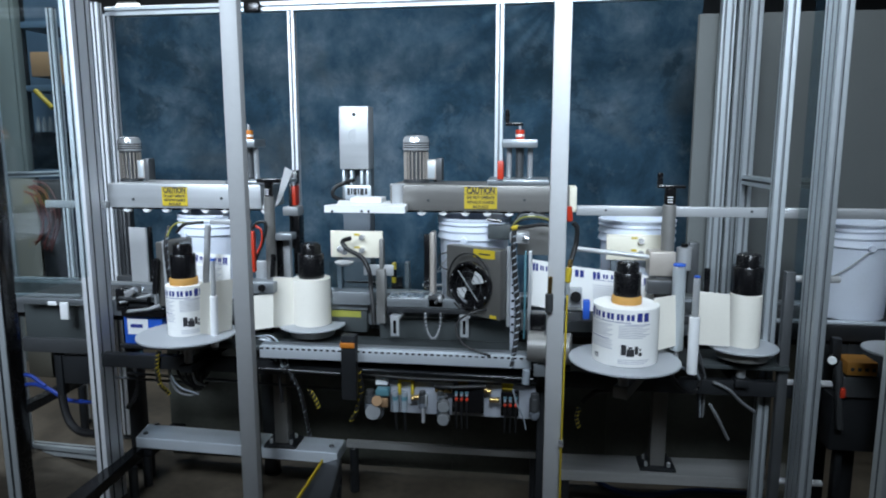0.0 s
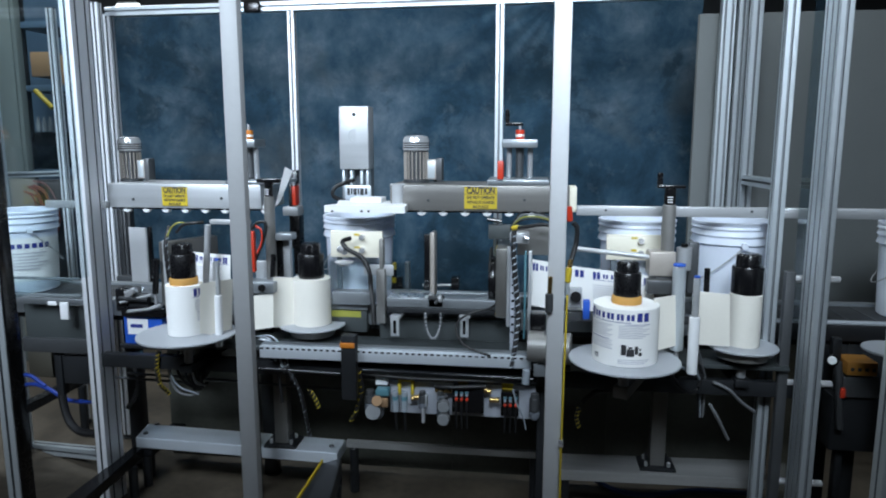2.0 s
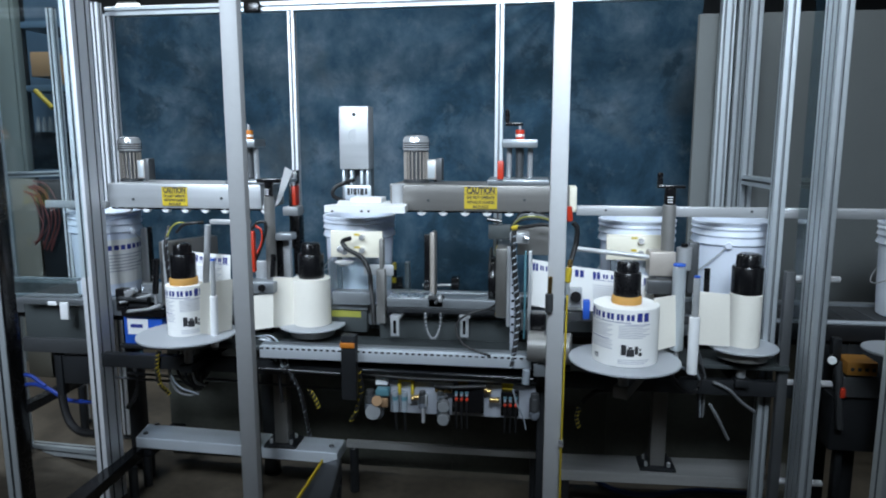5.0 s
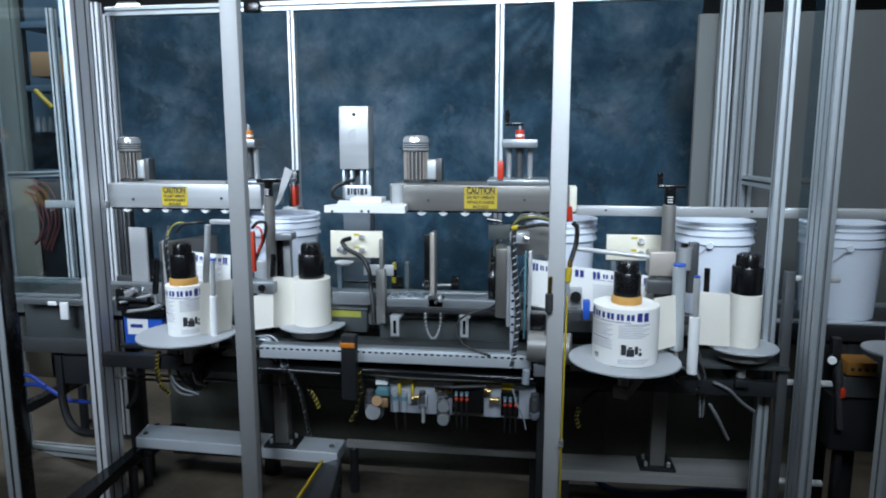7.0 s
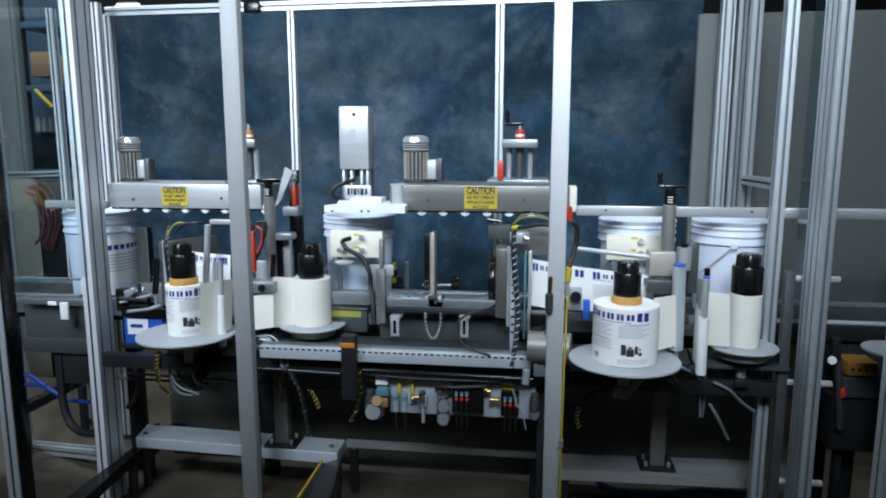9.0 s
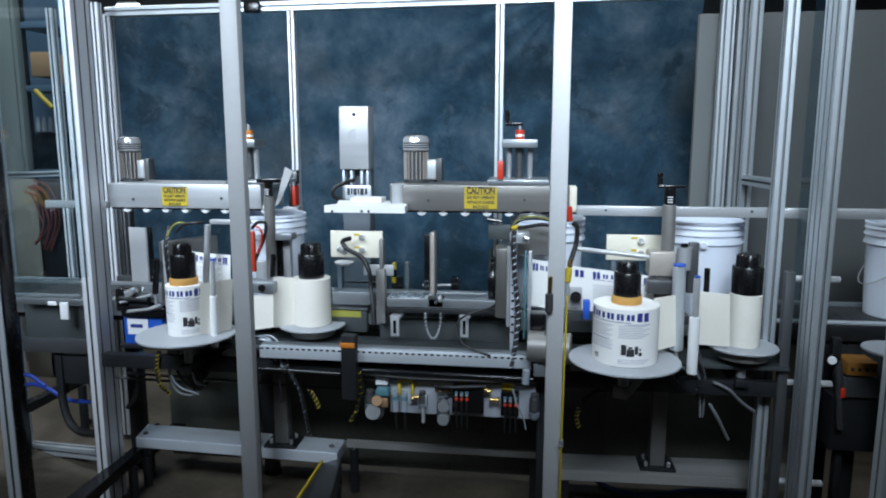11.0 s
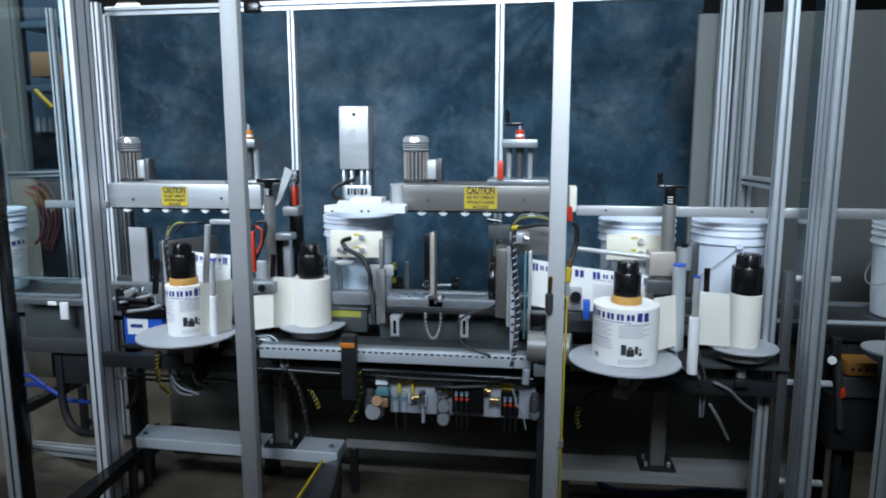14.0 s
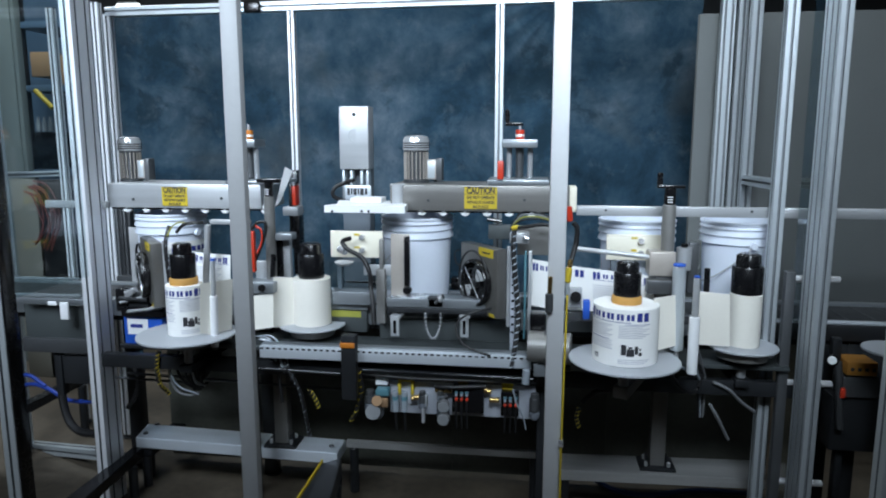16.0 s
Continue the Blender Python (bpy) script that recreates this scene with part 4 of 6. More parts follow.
web(((-0.005, 2.54, 1.132), (0.083, 2.52, 1.121), (0.087, 2.52, 0.944), (-0.006, 2.54, 0.954)), PAPER, "printed label web at the peel edge", [(0.14, 1.9, 3)])
web(((-1.36, 2.56, 1.126), (-1.188, 2.54, 1.119), (-1.196, 2.54, 0.962), (-1.369, 2.56, 0.972)), PAPER, "printed label web across the outfeed applicator", [(0.05, 0.95, 7)])


def roller(name, px_top, px_bot, r, material, cap, label, parent=None):
    ob = thing(name, px_bot, label, "guide roller", "guide rollers of the label webs")
    part("tube", cyl(r, px_bot, px_top, 24), material, ob)
    if cap:
        t = Vector(px_top)
        part("cap", cyl(r * 0.95, t + Vector((0, 0, 0.0005)), t + Vector((0, 0, 0.009)), 20), cap, ob, "bright blue end cap")
    part("pin", cyl(r * 0.4, Vector(px_bot) - Vector((0, 0, 0.05)), Vector(px_bot) - Vector((0, 0, 0.0005)), 12), STEEL, ob)
    return ob


roller("guide_roller", (0.500, 2.36, 1.148), (0.504, 2.36, 0.854), 0.022, ALU, BLUE, "silver vertical guide roller with a blue cap")
roller("guide_roller", (0.616, 2.46, 1.126), (0.617, 2.46, 1.034), 0.010, BLACK, None, "slim black guide roller")
roller("guide_roller", (-1.246, 2.48, 1.248), (-1.271, 2.48, 0.974), 0.012, STEEL, None, "slim silver guide roller")
roller("guide_roller", (-0.985, 2.48, 1.138), (-0.993, 2.48, 1.049), 0.010, BLACK, None, "slim black guide roller")
roller("guide_roller", (-1.48, 2.5, 1.106), (-1.495, 2.5, 0.962), 0.012, BLACK, None, "slim black guide roller")


def dancer(p, top, r, label):
    """Spring arm that swings about its far end, with a silver pin, a white sleeve and the web behind it."""
    t, b = Vector(top), Vector(p)
    away = Vector((b.x, b.y, 0)).normalized() * 0.10
    ob = thing("dancer_roller", b + away, label, "dancer roller", "dancer rollers")
    m = t.lerp(b, 0.40)
    part("pin", cyl(r * 0.62, m, t, 18), STEEL, ob)
    part("cap", cyl(r * 0.64, t + Vector((0, 0, 0.0005)), t + Vector((0, 0, 0.007)), 18), BLUE, ob, "bright blue end cap")
    part("sleeve", cyl(r, b, m - Vector((0, 0, 0.0005)), 24), WHITE, ob, "white plastic sleeve")
    part("shield", sheet_bm(m + Vector((0, 0, 0.002)), m + away + Vector((0, 0, 0.03)), t + away - Vector((0, 0, 0.02)), t - Vector((0, 0, 0.01)), 0.002), STEEL, ob, "grey steel shield")
    part("web_flap", sheet_bm(b + Vector((0, 0, 0.004)), b + away + Vector((0, 0, 0.02)), m + away + Vector((0, 0, 0.028)), m, 0.0015), PAPER_W, ob, "cream liner paper")
    d = away.normalized()
    part("arm", move(box(-0.012, 0.012, 0.0, 0.10, -0.014, -0.0005, 0.003), Matrix.Translation(b) @ pose(0, 0, 0, 0, 0, -math.degrees(math.atan2(d.x, d.y)))), GREYSTEEL, ob)
    return ob


DANCER_R, DANCER_L = (0.536, 2.26, 0.804), (-1.173, 2.34, 0.804)
dancer_r = dancer(DANCER_R, (0.536, 2.26, 1.129), 0.017, "white-sleeved dancer roller on a spring arm at the infeed reel")
dancer_l = dancer(DANCER_L, (-1.165, 2.34, 1.132), 0.014, "white-sleeved dancer roller on a spring arm at the outfeed reel")


def crank_post(x, y, z0, z1, r, zc, label, tee):
    """Threaded post with a hand crank or tee handle."""
    ob = thing("crank_post", (x, y, z0), label, "crank post")
    part("post", cyl(r, (x, y, z0), (x, y, z1), 24), POSTGREY, ob, "ribbed aluminium post")
    part("collar", cyl(r * 0.85, (x, y, z1 + 0.0005), (x, y, zc), 20), BLACK, ob)
    for k in range(3):
        part("scale_mark", box(x - r * 0.5, x + r * 0.3, y - r * 0.9, y - r * 0.84, z1 + 0.008 + 0.009 * k, z1 + 0.011 + 0.009 * k, 0), WHITE, ob)
    if tee:
        part("handle", box(x - 0.045, x + 0.048, y - 0.014, y + 0.014, zc + 0.0005, zc + 0.018, 0.006), BLACK, ob, "black tee handle")
    else:
        h = part("crank_arm", box(x - 0.045, x + 0.05, y - 0.012, y + 0.012, zc + 0.0005, zc + 0.012, 0.005), BLACK, ob, "black hand crank")
        part("crank_grip", cyl(0.010, (x - 0.036, y, zc + 0.012), (x - 0.036, y, zc + 0.055), 16, None, 0.004), BLACK, h)
    return ob


crank_post(0.476, 2.46, 0.95, 1.349, 0.023, 1.405, "aluminium post with a black hand crank by the infeed labeller", False)
crank_post(-1.01, 2.52, 0.93, 1.357, 0.020, 1.409, "aluminium post with a black tee handle by the outfeed labeller", True)

head = thing("applicator_head", (0.48, 2.44, 0.93), "aluminium applicator head with clamp blocks and a cross rod", "applicator head")
part("clamp_block", box(0.410, 0.500, 2.42, 2.50, 1.100, 1.186, 0.005), FIN, head)
part("body_block", box(0.433, 0.502, 2.43, 2.5, 0.96, 1.098, 0.005), GREYSTEEL, head)
part("bar", box(0.553, 0.588, 2.47, 2.5, 1.031, 1.214, 0.004), GREYSTEEL, head)
part("base_slide", box(0.138, 0.569, 2.48, 2.56, 0.912, 0.946, 0.004), GREYSTEEL, head)
part("bracket", box(0.399, 0.492, 2.375, 2.425, 1.044, 1.094, 0.006), GREYSTEEL, head)
part("slide_bush", cyl(0.026, (0.532, 2.45, 1.120), (0.532, 2.45, 1.200), 24), STEEL, head, "bright round slide bush")
part("cross_rod", cyl(0.009, (0.154, 2.5, 1.181), (0.425, 2.44, 1.163), 16), STEEL, head, "polished cross rod")
part("knob", cyl(0.012, (0.532, 2.45, 1.2005), (0.532, 2.45, 1.214), 14), BLACK, head)
part("blue_fitting", box(0.186, 0.21, 2.4, 2.43, 0.941, 1.009, 0.003), BLUE, head, "blue air fitting")
part("disc_knob", cyl(0.020, (0.162, 2.44, 1.013), (0.161, 2.42, 1.017), 20), BLACK, head)
part("knob_plate", box(0.134, 0.184, 2.445, 2.465, 0.972, 1.045, 0.003), STEEL, head)

head_l = thing("applicator_head", (-1.063, 2.5, 0.93), "aluminium applicator head with a guide block at the outfeed", "applicator head")
part("clamp_block", box(-1.097, -0.979, 2.45, 2.53, 0.987, 1.032, 0.005), ALU_H, head_l)
part("roller_end", cyl(0.014, (-1.026, 2.45, 1.01), (-1.02, 2.435, 1.013), 20), BLACK, head_l)
part("guide_bar", box(-0.98, -0.948, 2.56, 2.59, 1.011, 1.202, 0.004), STEEL, head_l)
part("top_bracket", box(-0.986, -0.918, 2.5, 2.56, 1.189, 1.215, 0.004), ALU_H, head_l)
part("block", box(-1.004, -0.976, 2.55, 2.58, 1.035, 1.181, 0.004), BLACK, head_l)
part("plate", box(-1.078, -1.022, 2.52, 2.54, 1.017, 1.103, 0.004), STEEL, head_l)
part("frame_bar", box(-1.26, -1.097, 2.52, 2.55, 1.244, 1.262, 0.004), STEEL, head_l)
part("base_slide", box(-1.381, -1.045, 2.52, 2.6, 0.836, 0.86, 0.004), GREYSTEEL, head_l)

for b, lab in (((0.28, 0.482, 2.6, 2.612, 1.124, 1.221), "cream sensor board by the infeed labeller"), ((-0.794, -0.583, 2.6, 2.612, 1.111, 1.217), "cream sensor board in front of the gate")):
    board = thing("sensor_board", (b[0], b[2], b[4]), lab, "sensor board", "sensor boards")
    part("board", box(*b, 0.003), CREAM, board)
    w, h = b[1] - b[0], b[5] - b[4]
    at = 0.62 if w < 0.215 else 0.36
    part("bracket", box(b[0] + 0.02, b[0] + 0.04, b[2] + 0.012, b[2] + 0.03, 0.86, b[5] - 0.02, 0.003), COLUMN, board)
    for v in (0.30, 0.78):
        f = part("fitting", cyl(0.011, (b[0] + w * at, b[2] - 0.0005, b[4] + h * v), (b[0] + w * at, b[2] - 0.022, b[4] + h * v), 14), CHROME, board)
        part("tag", box(b[0] + w * at - 0.034, b[0] + w * at - 0.012, b[2] - 0.0015, b[2] - 0.0002, b[4] + h * v + 0.005, b[4] + h * v + 0.013, 0), YELLOW, f, "small yellow tag")

# ---- parts round the gate ----
gate = thing("gate_frame", (-0.578, 2.58, 0.86), "aluminium gate frame with slide rails and air cylinders", "gate frame")
part("upright", box(-0.588, -0.572, 2.56, 2.59, 1.075, 1.191, 0.003), POSTGREY, gate)
part("upright", box(-0.600, -0.565, 2.552, 2.592, 0.857, 1.074, 0.004), POSTGREY, gate)
part("slide_sheet", box(-0.655, -0.535, 2.575, 2.585, 1.045, 1.088, 0.003), STEEL, gate)
clear = part("clear_shield", box(-0.798, -0.471, 2.588, 2.593, 0.985, 1.095, 0.001), GLASS, gate, "clear polycarbonate shield")
clear.visible_shadow = False
part("cylinder", cyl(0.011, (-0.854, 3.02, 0.924), (-0.703, 3.02, 0.922), 16), BLACK, gate, "black air cylinder")
part("cylinder", cyl(0.014, (-0.838, 3.02, 0.886), (-0.56, 3.02, 0.886), 16), DARKSTEEL, gate, "black air cylinder")
part("end_block", box(-0.572, -0.551, 3.0, 3.04, 0.896, 1.022, 0.003), ALU_H, gate)
part("yellow_valve", box(-0.629, -0.611, 2.99, 3.015, 0.927, 1.021, 0.003), YELLOW, gate, "yellow valve with black ends")
part("valve_end", box(-0.631, -0.609, 2.988, 3.012, 0.955, 0.990, 0.002), BLACK, gate)
part("cup", lathe([(0, 0), (0.020, 0.002), (0.036, 0.012), (0.038, 0.018), (0.034, 0.019), (0, 0.012)], (-0.728, 2.56, 1.083), 28), PAINT, gate, "pale shallow cup")
part("knob", cyl(0.014, (-0.751, 2.57, 1.151), (-0.718, 2.55, 1.141), 14), CHROME, gate)
part("deck_plate", box(-0.555, -0.112, 2.53, 2.62, 0.932, 0.968, 0.003), ALU_H, gate, "milled aluminium deck plate")
part("deck_edge", box(-0.554, -0.112, 2.525, 2.585, 0.911, 0.931, 0.003), DARKSTEEL, gate)
part("deck_plate", box(-0.781, -0.615, 2.56, 2.62, 0.927, 0.979, 0.003), ALU_H, gate)
for px in ((-0.534, -0.5, 2.5, 2.512, 0.822, 0.903), (-0.264, -0.232, 2.5, 2.512, 0.828, 0.912)):
    br = part("slot_bracket", box(*px, 0.002), STEEL, gate, "slotted steel bracket")
    part("slot", box((px[0] * 2 + px[1]) / 3, (px[0] + px[1] * 2) / 3, px[2] - 0.0008, px[2] + 0.001, px[4] + 0.012, px[5] - 0.018, 0), BLACK, br)
    part("foot_tab", box(px[0] - 0.005, px[1] + 0.005, px[2] + 0.012, px[2] + 0.10, px[5] - 0.012, px[5] - 0.002, 0.002), STEEL, br)
part("foil_wrap", box(-0.551, -0.369, 2.535, 2.615, 0.961, 0.97, 0.002), FOIL, gate, "crumpled bright foil on the deck")
part("clamp", box(-0.395, -0.329, 2.53, 2.56, 0.931, 0.976, 0.006), DARKSTEEL, gate)
part("clamp_screw", cyl(0.007, (-0.362, 2.52, 0.952), (-0.333, 2.53, 0.986), 12), GREYSTEEL, gate)
part("clamp_knob", cyl(0.014, (-0.346, 2.5, 0.975), (-0.333, 2.5, 0.979), 14), STEEL, gate)
part("side_block", box(-0.633, -0.585, 3.0, 3.04, 0.893, 0.951, 0.004), BLACK, gate)
chain = thing("chain", (-0.37, 2.5, 0.93), "small loop of bright bead chain hung from the clamp", "chain")
for k in range(20):
    t = k / 19
    a = math.pi * t
    p = Vector((-0.368, 2.5, 0.916)) + Vector((-0.030 * math.cos(a), 0, -0.095 * math.sin(a)))
    part("bead", lathe([(0, -0.006), (0.005, -0.003), (0.005, 0.003), (0, 0.006)], p, 8), CHROME, chain)
reader = thing("control_box", (-0.69, 2.62, 0.806), "low slate control box with an olive label under its lid", "control box")
part("body", box(-0.827, -0.650, 2.595, 2.66, 0.806, 0.900, 0.005), SHEETGREY, reader)
part("lid", box(-0.831, -0.644, 2.585, 2.67, 0.900, 0.927, 0.004), ALU_H, reader)
part("olive_label", box(-0.821, -0.674, 2.593, 2.5955, 0.868, 0.894, 0), OLIVE, reader, "olive yellow label")


def spiral_hose(points, r, base, wrap, label, turns=16, name="wrapped_cable"):
    """A bundle in a two-tone spiral wrap."""
    ob = thing(name, points[0], label, "cable", "wrapped cables")
    part("core", tube(points, r, 10), base, ob)
    pts = [Vector(p) for p in points]
    ln = [0]
    for a, b in zip(pts, pts[1:]):
        ln.append(ln[-1] + (b - a).length)
    helix = []
    n = turns * 8
    for k in range(n + 1):
        s = ln[-1] * k / n
        i = max(j for j in range(len(ln) - 1) if ln[j] <= s + 1e-9)
        f = (s - ln[i]) / max(ln[i + 1] - ln[i], 1e-6)
        p = pts[i].lerp(pts[i + 1], f)
        d = (pts[i + 1] - pts[i]).normalized()
        u = d.orthogonal().normalized()
        v = d.cross(u)
        a = 2 * math.pi * k / 8
        helix.append(p + (r * 0.85) * (math.cos(a) * u + math.sin(a) * v))
    part("wrap", tube(helix, r * 0.32, 6, None, 2), wrap, ob, "pale spiral wrap")
    return ob


spiral_hose([(-0.064, 2.47, 1.247), (-0.065, 2.46, 1.182), (-0.056, 2.46, 1.057), (-0.042, 2.45, 0.932), (-0.052, 2.42, 0.833), (-0.064, 2.4, 0.749)], 0.0095, RUBBER, CLEARP, "black cable bundle in a white spiral wrap", 20)
spiral_hose([(-1.416, 2.5, 1.238), (-1.426, 2.48, 1.173), (-1.425, 2.48, 1.083), (-1.431, 2.5, 1.011)], 0.008, RUBBER, CLEARP, "black cable in a pale spiral wrap", 8)
spiral_hose([(-1.47, 2.45, 0.739), (-1.481, 2.45, 0.673), (-1.478, 2.46, 0.598), (-1.463, 2.5, 0.543)], 0.0075, RUBBER, YELLOW, "black cable in a yellow spiral wrap", 12)
spiral_hose([(-0.956, 2.45, 0.774), (-0.933, 2.44, 0.701), (-0.889, 2.45, 0.607), (-0.873, 2.46, 0.511), (-0.871, 2.5, 0.394)], 0.0075, RUBBER, CLEARP, "black cable in a grey spiral wrap", 16)
spiral_hose([(-0.638, 2.4, 0.727), (-0.629, 2.41, 0.635), (-0.656, 2.42, 0.539), (-0.68, 2.44, 0.497)], 0.0075, RUBBER, YELLOW, "black cable in a yellow spiral wrap", 9)
spiral_hose([(-0.865, 2.5, 0.589), (-0.843, 2.5, 0.553), (-0.83, 2.5, 0.516)], 0.0075, RUBBER, YELLOW, "short black cable in a yellow wrap", 5)
spiral_hose([(0.191, 2.5, 0.57), (0.182, 2.5, 0.529), (0.192, 2.5, 0.493)], 0.0075, RUBBER, YELLOW, "short black cable in a yellow wrap", 5)


def cable(points, r, material, label, name="cable", group=""):
    return solo(name, tube(points, r, 10), material, label, "cable", group)


cable([(-0.704, 2.57, 1.192), (-0.728, 2.54, 1.183), (-0.701, 2.52, 1.155), (-0.645, 2.51, 1.127), (-0.613, 2.5, 1.073), (-0.609, 2.5, 1.015), (-0.594, 2.47, 0.952), (-0.586, 2.45, 0.88)], 0.009, RUBBER, "black sensor cable drooping from the gate board")
cable([(-0.075, 2.48, 1.254), (-0.023, 2.44, 1.264), (0.037, 2.42, 1.276), (0.086, 2.42, 1.268)], 0.007, RUBBER, "black cable crossing to the fan unit")
cable([(0.106, 1.8, 1.358), (0.117, 1.8, 1.344), (0.116, 1.8, 1.305), (0.108, 1.79, 1.276), (0.102, 1.78, 1.257)], 0.0065, RUBBER, "black hose looping to the yellow cord")
cable([(-0.118, 2.55, 0.966), (-0.149, 2.5, 0.946), (-0.21, 2.47, 0.936), (-0.264, 2.46, 0.904), (-0.27, 2.44, 0.862), (-0.229, 2.41, 0.82), (-0.141, 2.395, 0.794)], 0.0045, RUBBER, "thin black lead from the fan unit to the frame")
cable([(-1.333, 2.5, 1.244), (-1.361, 2.48, 1.255), (-1.395, 2.48, 1.237), (-1.417, 2.48, 1.2)], 0.003, OLIVE, "short yellow lead over the reel")
cable([(-1.274, 2.5, 1.254), (-1.299, 2.48, 1.254), (-1.346, 2.48, 1.246), (-1.378, 2.48, 1.215)], 0.006, RUBBER, "short black lead over the reel")
cable([(-1.059, 2.46, 1.24), (-1.035, 2.46, 1.262), (-1.004, 2.46, 1.258), (-1.011, 2.46, 1.206), (-1.036, 2.46, 1.149), (-1.051, 2.46, 1.114)], 0.006, RUBBER, "black hose with a red fitting by the tee handle")
cable([(-1.04, 2.45, 1.25), (-1.019, 2.45, 1.234), (-1.018, 2.45, 1.19), (-1.038, 2.45, 1.146)], 0.004, RED, "red air hose by the tee handle")
solo("red_lever", box(-1.059, -1.045, 2.44, 2.46, 1.073, 1.23, 0.004), RED, "tall red plastic lever beside the stile", "lever")
cable([(-2.12, 2.75, 0.618), (-2.133, 2.74, 0.464), (-2.103, 2.72, 0.323), (-2.038, 2.7, 0.262), (-1.93, 2.68, 0.258)], 0.018, RUBBER, "thick black hose hanging under the outfeed")
cable([(-2.572, 2.95, 0.336), (-2.434, 2.92, 0.384), (-2.329, 2.9, 0.373), (-2.19, 2.85, 0.342), (-2.023, 2.8, 0.359)], 0.010, MIDBLUE, "bright blue air hose under the outfeed")
cable([(-2.565, 2.95, 0.396), (-2.445, 2.92, 0.43), (-2.343, 2.9, 0.384)], 0.010, MIDBLUE, "bright blue air hose under the outfeed")
cable([(-1.451, 2.5, 0.71), (-1.452, 2.5, 0.633), (-1.416, 2.5, 0.574), (-1.335, 2.5, 0.547)], 0.004, CLEARP, "white lead under the half-used reel")
cable([(-1.405, 2.55, 0.703), (-1.39, 2.55, 0.631), (-1.378, 2.55, 0.545)], 0.008, RUBBER, "black lead under the half-used reel")
cable([(-1.042, 2.45, 0.807), (-0.997, 2.45, 0.795), (-0.971, 2.45, 0.753), (-0.955, 2.45, 0.696)], 0.006, CLEARP, "clear air line by the stand")
cable([(-1.071, 2.46, 0.775), (-1.013, 2.46, 0.764), (-0.981, 2.46, 0.715)], 0.006, CLEARP, "clear air line by the stand")
cable([(0.473, 2.35, 0.814), (0.552, 2.4, 0.77), (0.606, 2.45, 0.728), (0.63, 2.5, 0.641)], 0.006, CLEARP, "clear air line below the infeed reel")
cable([(0.494, 2.4, 0.757), (0.55, 2.42, 0.689), (0.601, 2.45, 0.676), (0.619, 2.46, 0.742)], 0.007, RUBBER, "black lead below the infeed reel")
cable([(0.657, 2.45, 0.713), (0.713, 2.45, 0.686), (0.768, 2.48, 0.63), (0.827, 2.52, 0.582)], 0.006, GREYHOSE, "grey hose below the small liner reel")
cable([(0.664, 2.5, 0.61), (0.695, 2.5, 0.557), (0.751, 2.55, 0.454)], 0.006, GREYHOSE, "dull grey hose below the small liner reel")
cable([(0.205, 2.55, 0.573), (0.257, 2.55, 0.617), (0.327, 2.52, 0.641)], 0.010, RUBBER, "black hose behind the infeed stand")
cable([(-0.056, 2.36, 0.682), (-0.041, 2.36, 0.629), (-0.017, 2.37, 0.572), (-0.008, 2.38, 0.525)], 0.003, CLEARP, "clear air line below the frame")
cable([(-1.614, 2.5, 0.684), (-1.577, 2.5, 0.676), (-1.546, 2.5, 0.696), (-1.522, 2.5, 0.678)], 0.004, TEAL, "thin green wire under the battery")
for k in range(4):
    cable([(-1.069, 2.47, 0.809), Vector((-1.019, 2.46, 0.805)) + Vector((0.006 * k, 0, 0.004 * k)), Vector((-0.98, 2.45, 0.759)) + Vector((0.010 * k, 0, 0.003 * k)), Vector((-0.964, 2.46, 0.669)) + Vector((0.012 * k, 0, 0))], 0.0035, CLEARP if k % 2 else RUBBER, "thin air line looping by the liner stand", group="air lines by the stand")
    cable([Vector((-0.068, 2.47, 1.264)) + Vector((0, 0, 0.004 * k)), Vector((-0.034, 2.46, 1.286)) + Vector((0, 0, 0.010 * k)), Vector((0.027, 2.46, 1.291)) + Vector((0, 0, 0.007 * k)), Vector((0.088, 2.47, 1.275)) + Vector((0, 0, 0.004 * k))], 0.003, (RUBBER, OLIVE, GREYHOSE, RUBBER)[k], "thin lead arching over the fan stand", group="leads over the fan stand")
    cable([Vector((0.545, 2.38, 0.853)) + Vector((0.012 * k, 0, 0)), Vector((0.577, 2.42, 0.775)) + Vector((0.012 * k, 0.01, 0)), Vector((0.611, 2.48, 0.691)) + Vector((0.010 * k, 0.01, 0)), Vector((0.636, 2.52, 0.545)) + Vector((0.004 * k, 0.01, 0))], 0.004, (RUBBER, CLEARP, RUBBER, GREYHOSE)[k], "thin lead hanging below the infeed labeller", group="leads below the infeed labeller")
    cable([Vector((-1.395, 2.48, 0.742)) + Vector((0.03 * k, 0, 0)), Vector((-1.425, 2.5, 0.658)) + Vector((0.034 * k, 0, 0)), Vector((-1.406, 2.52, 0.589)) + Vector((0.026 * k, 0, 0)), Vector((-1.355, 2.56, 0.543)) + Vector((0.01 * k, 0, 0.01 * k))], 0.005, (RUBBER, RUBBER, GREYHOSE, RUBBER)[k], "dark lead looping below the half-used reel", group="leads below the half-used reel")
cable([(-1.660, 2.50, 0.691), (-1.633, 2.50, 0.659), (-1.593, 2.50, 0.656), (-1.571, 2.50, 0.690), (-1.574, 2.50, 0.719)], 0.0035, TEAL, "thin green wire looped under the power unit")
cable([(-1.577, 2.52, 0.698), (-1.570, 2.52, 0.660), (-1.536, 2.52, 0.651), (-1.509, 2.52, 0.682), (-1.502, 2.52, 0.716)], 0.0035, TEAL, "thin green wire looped under the power unit")
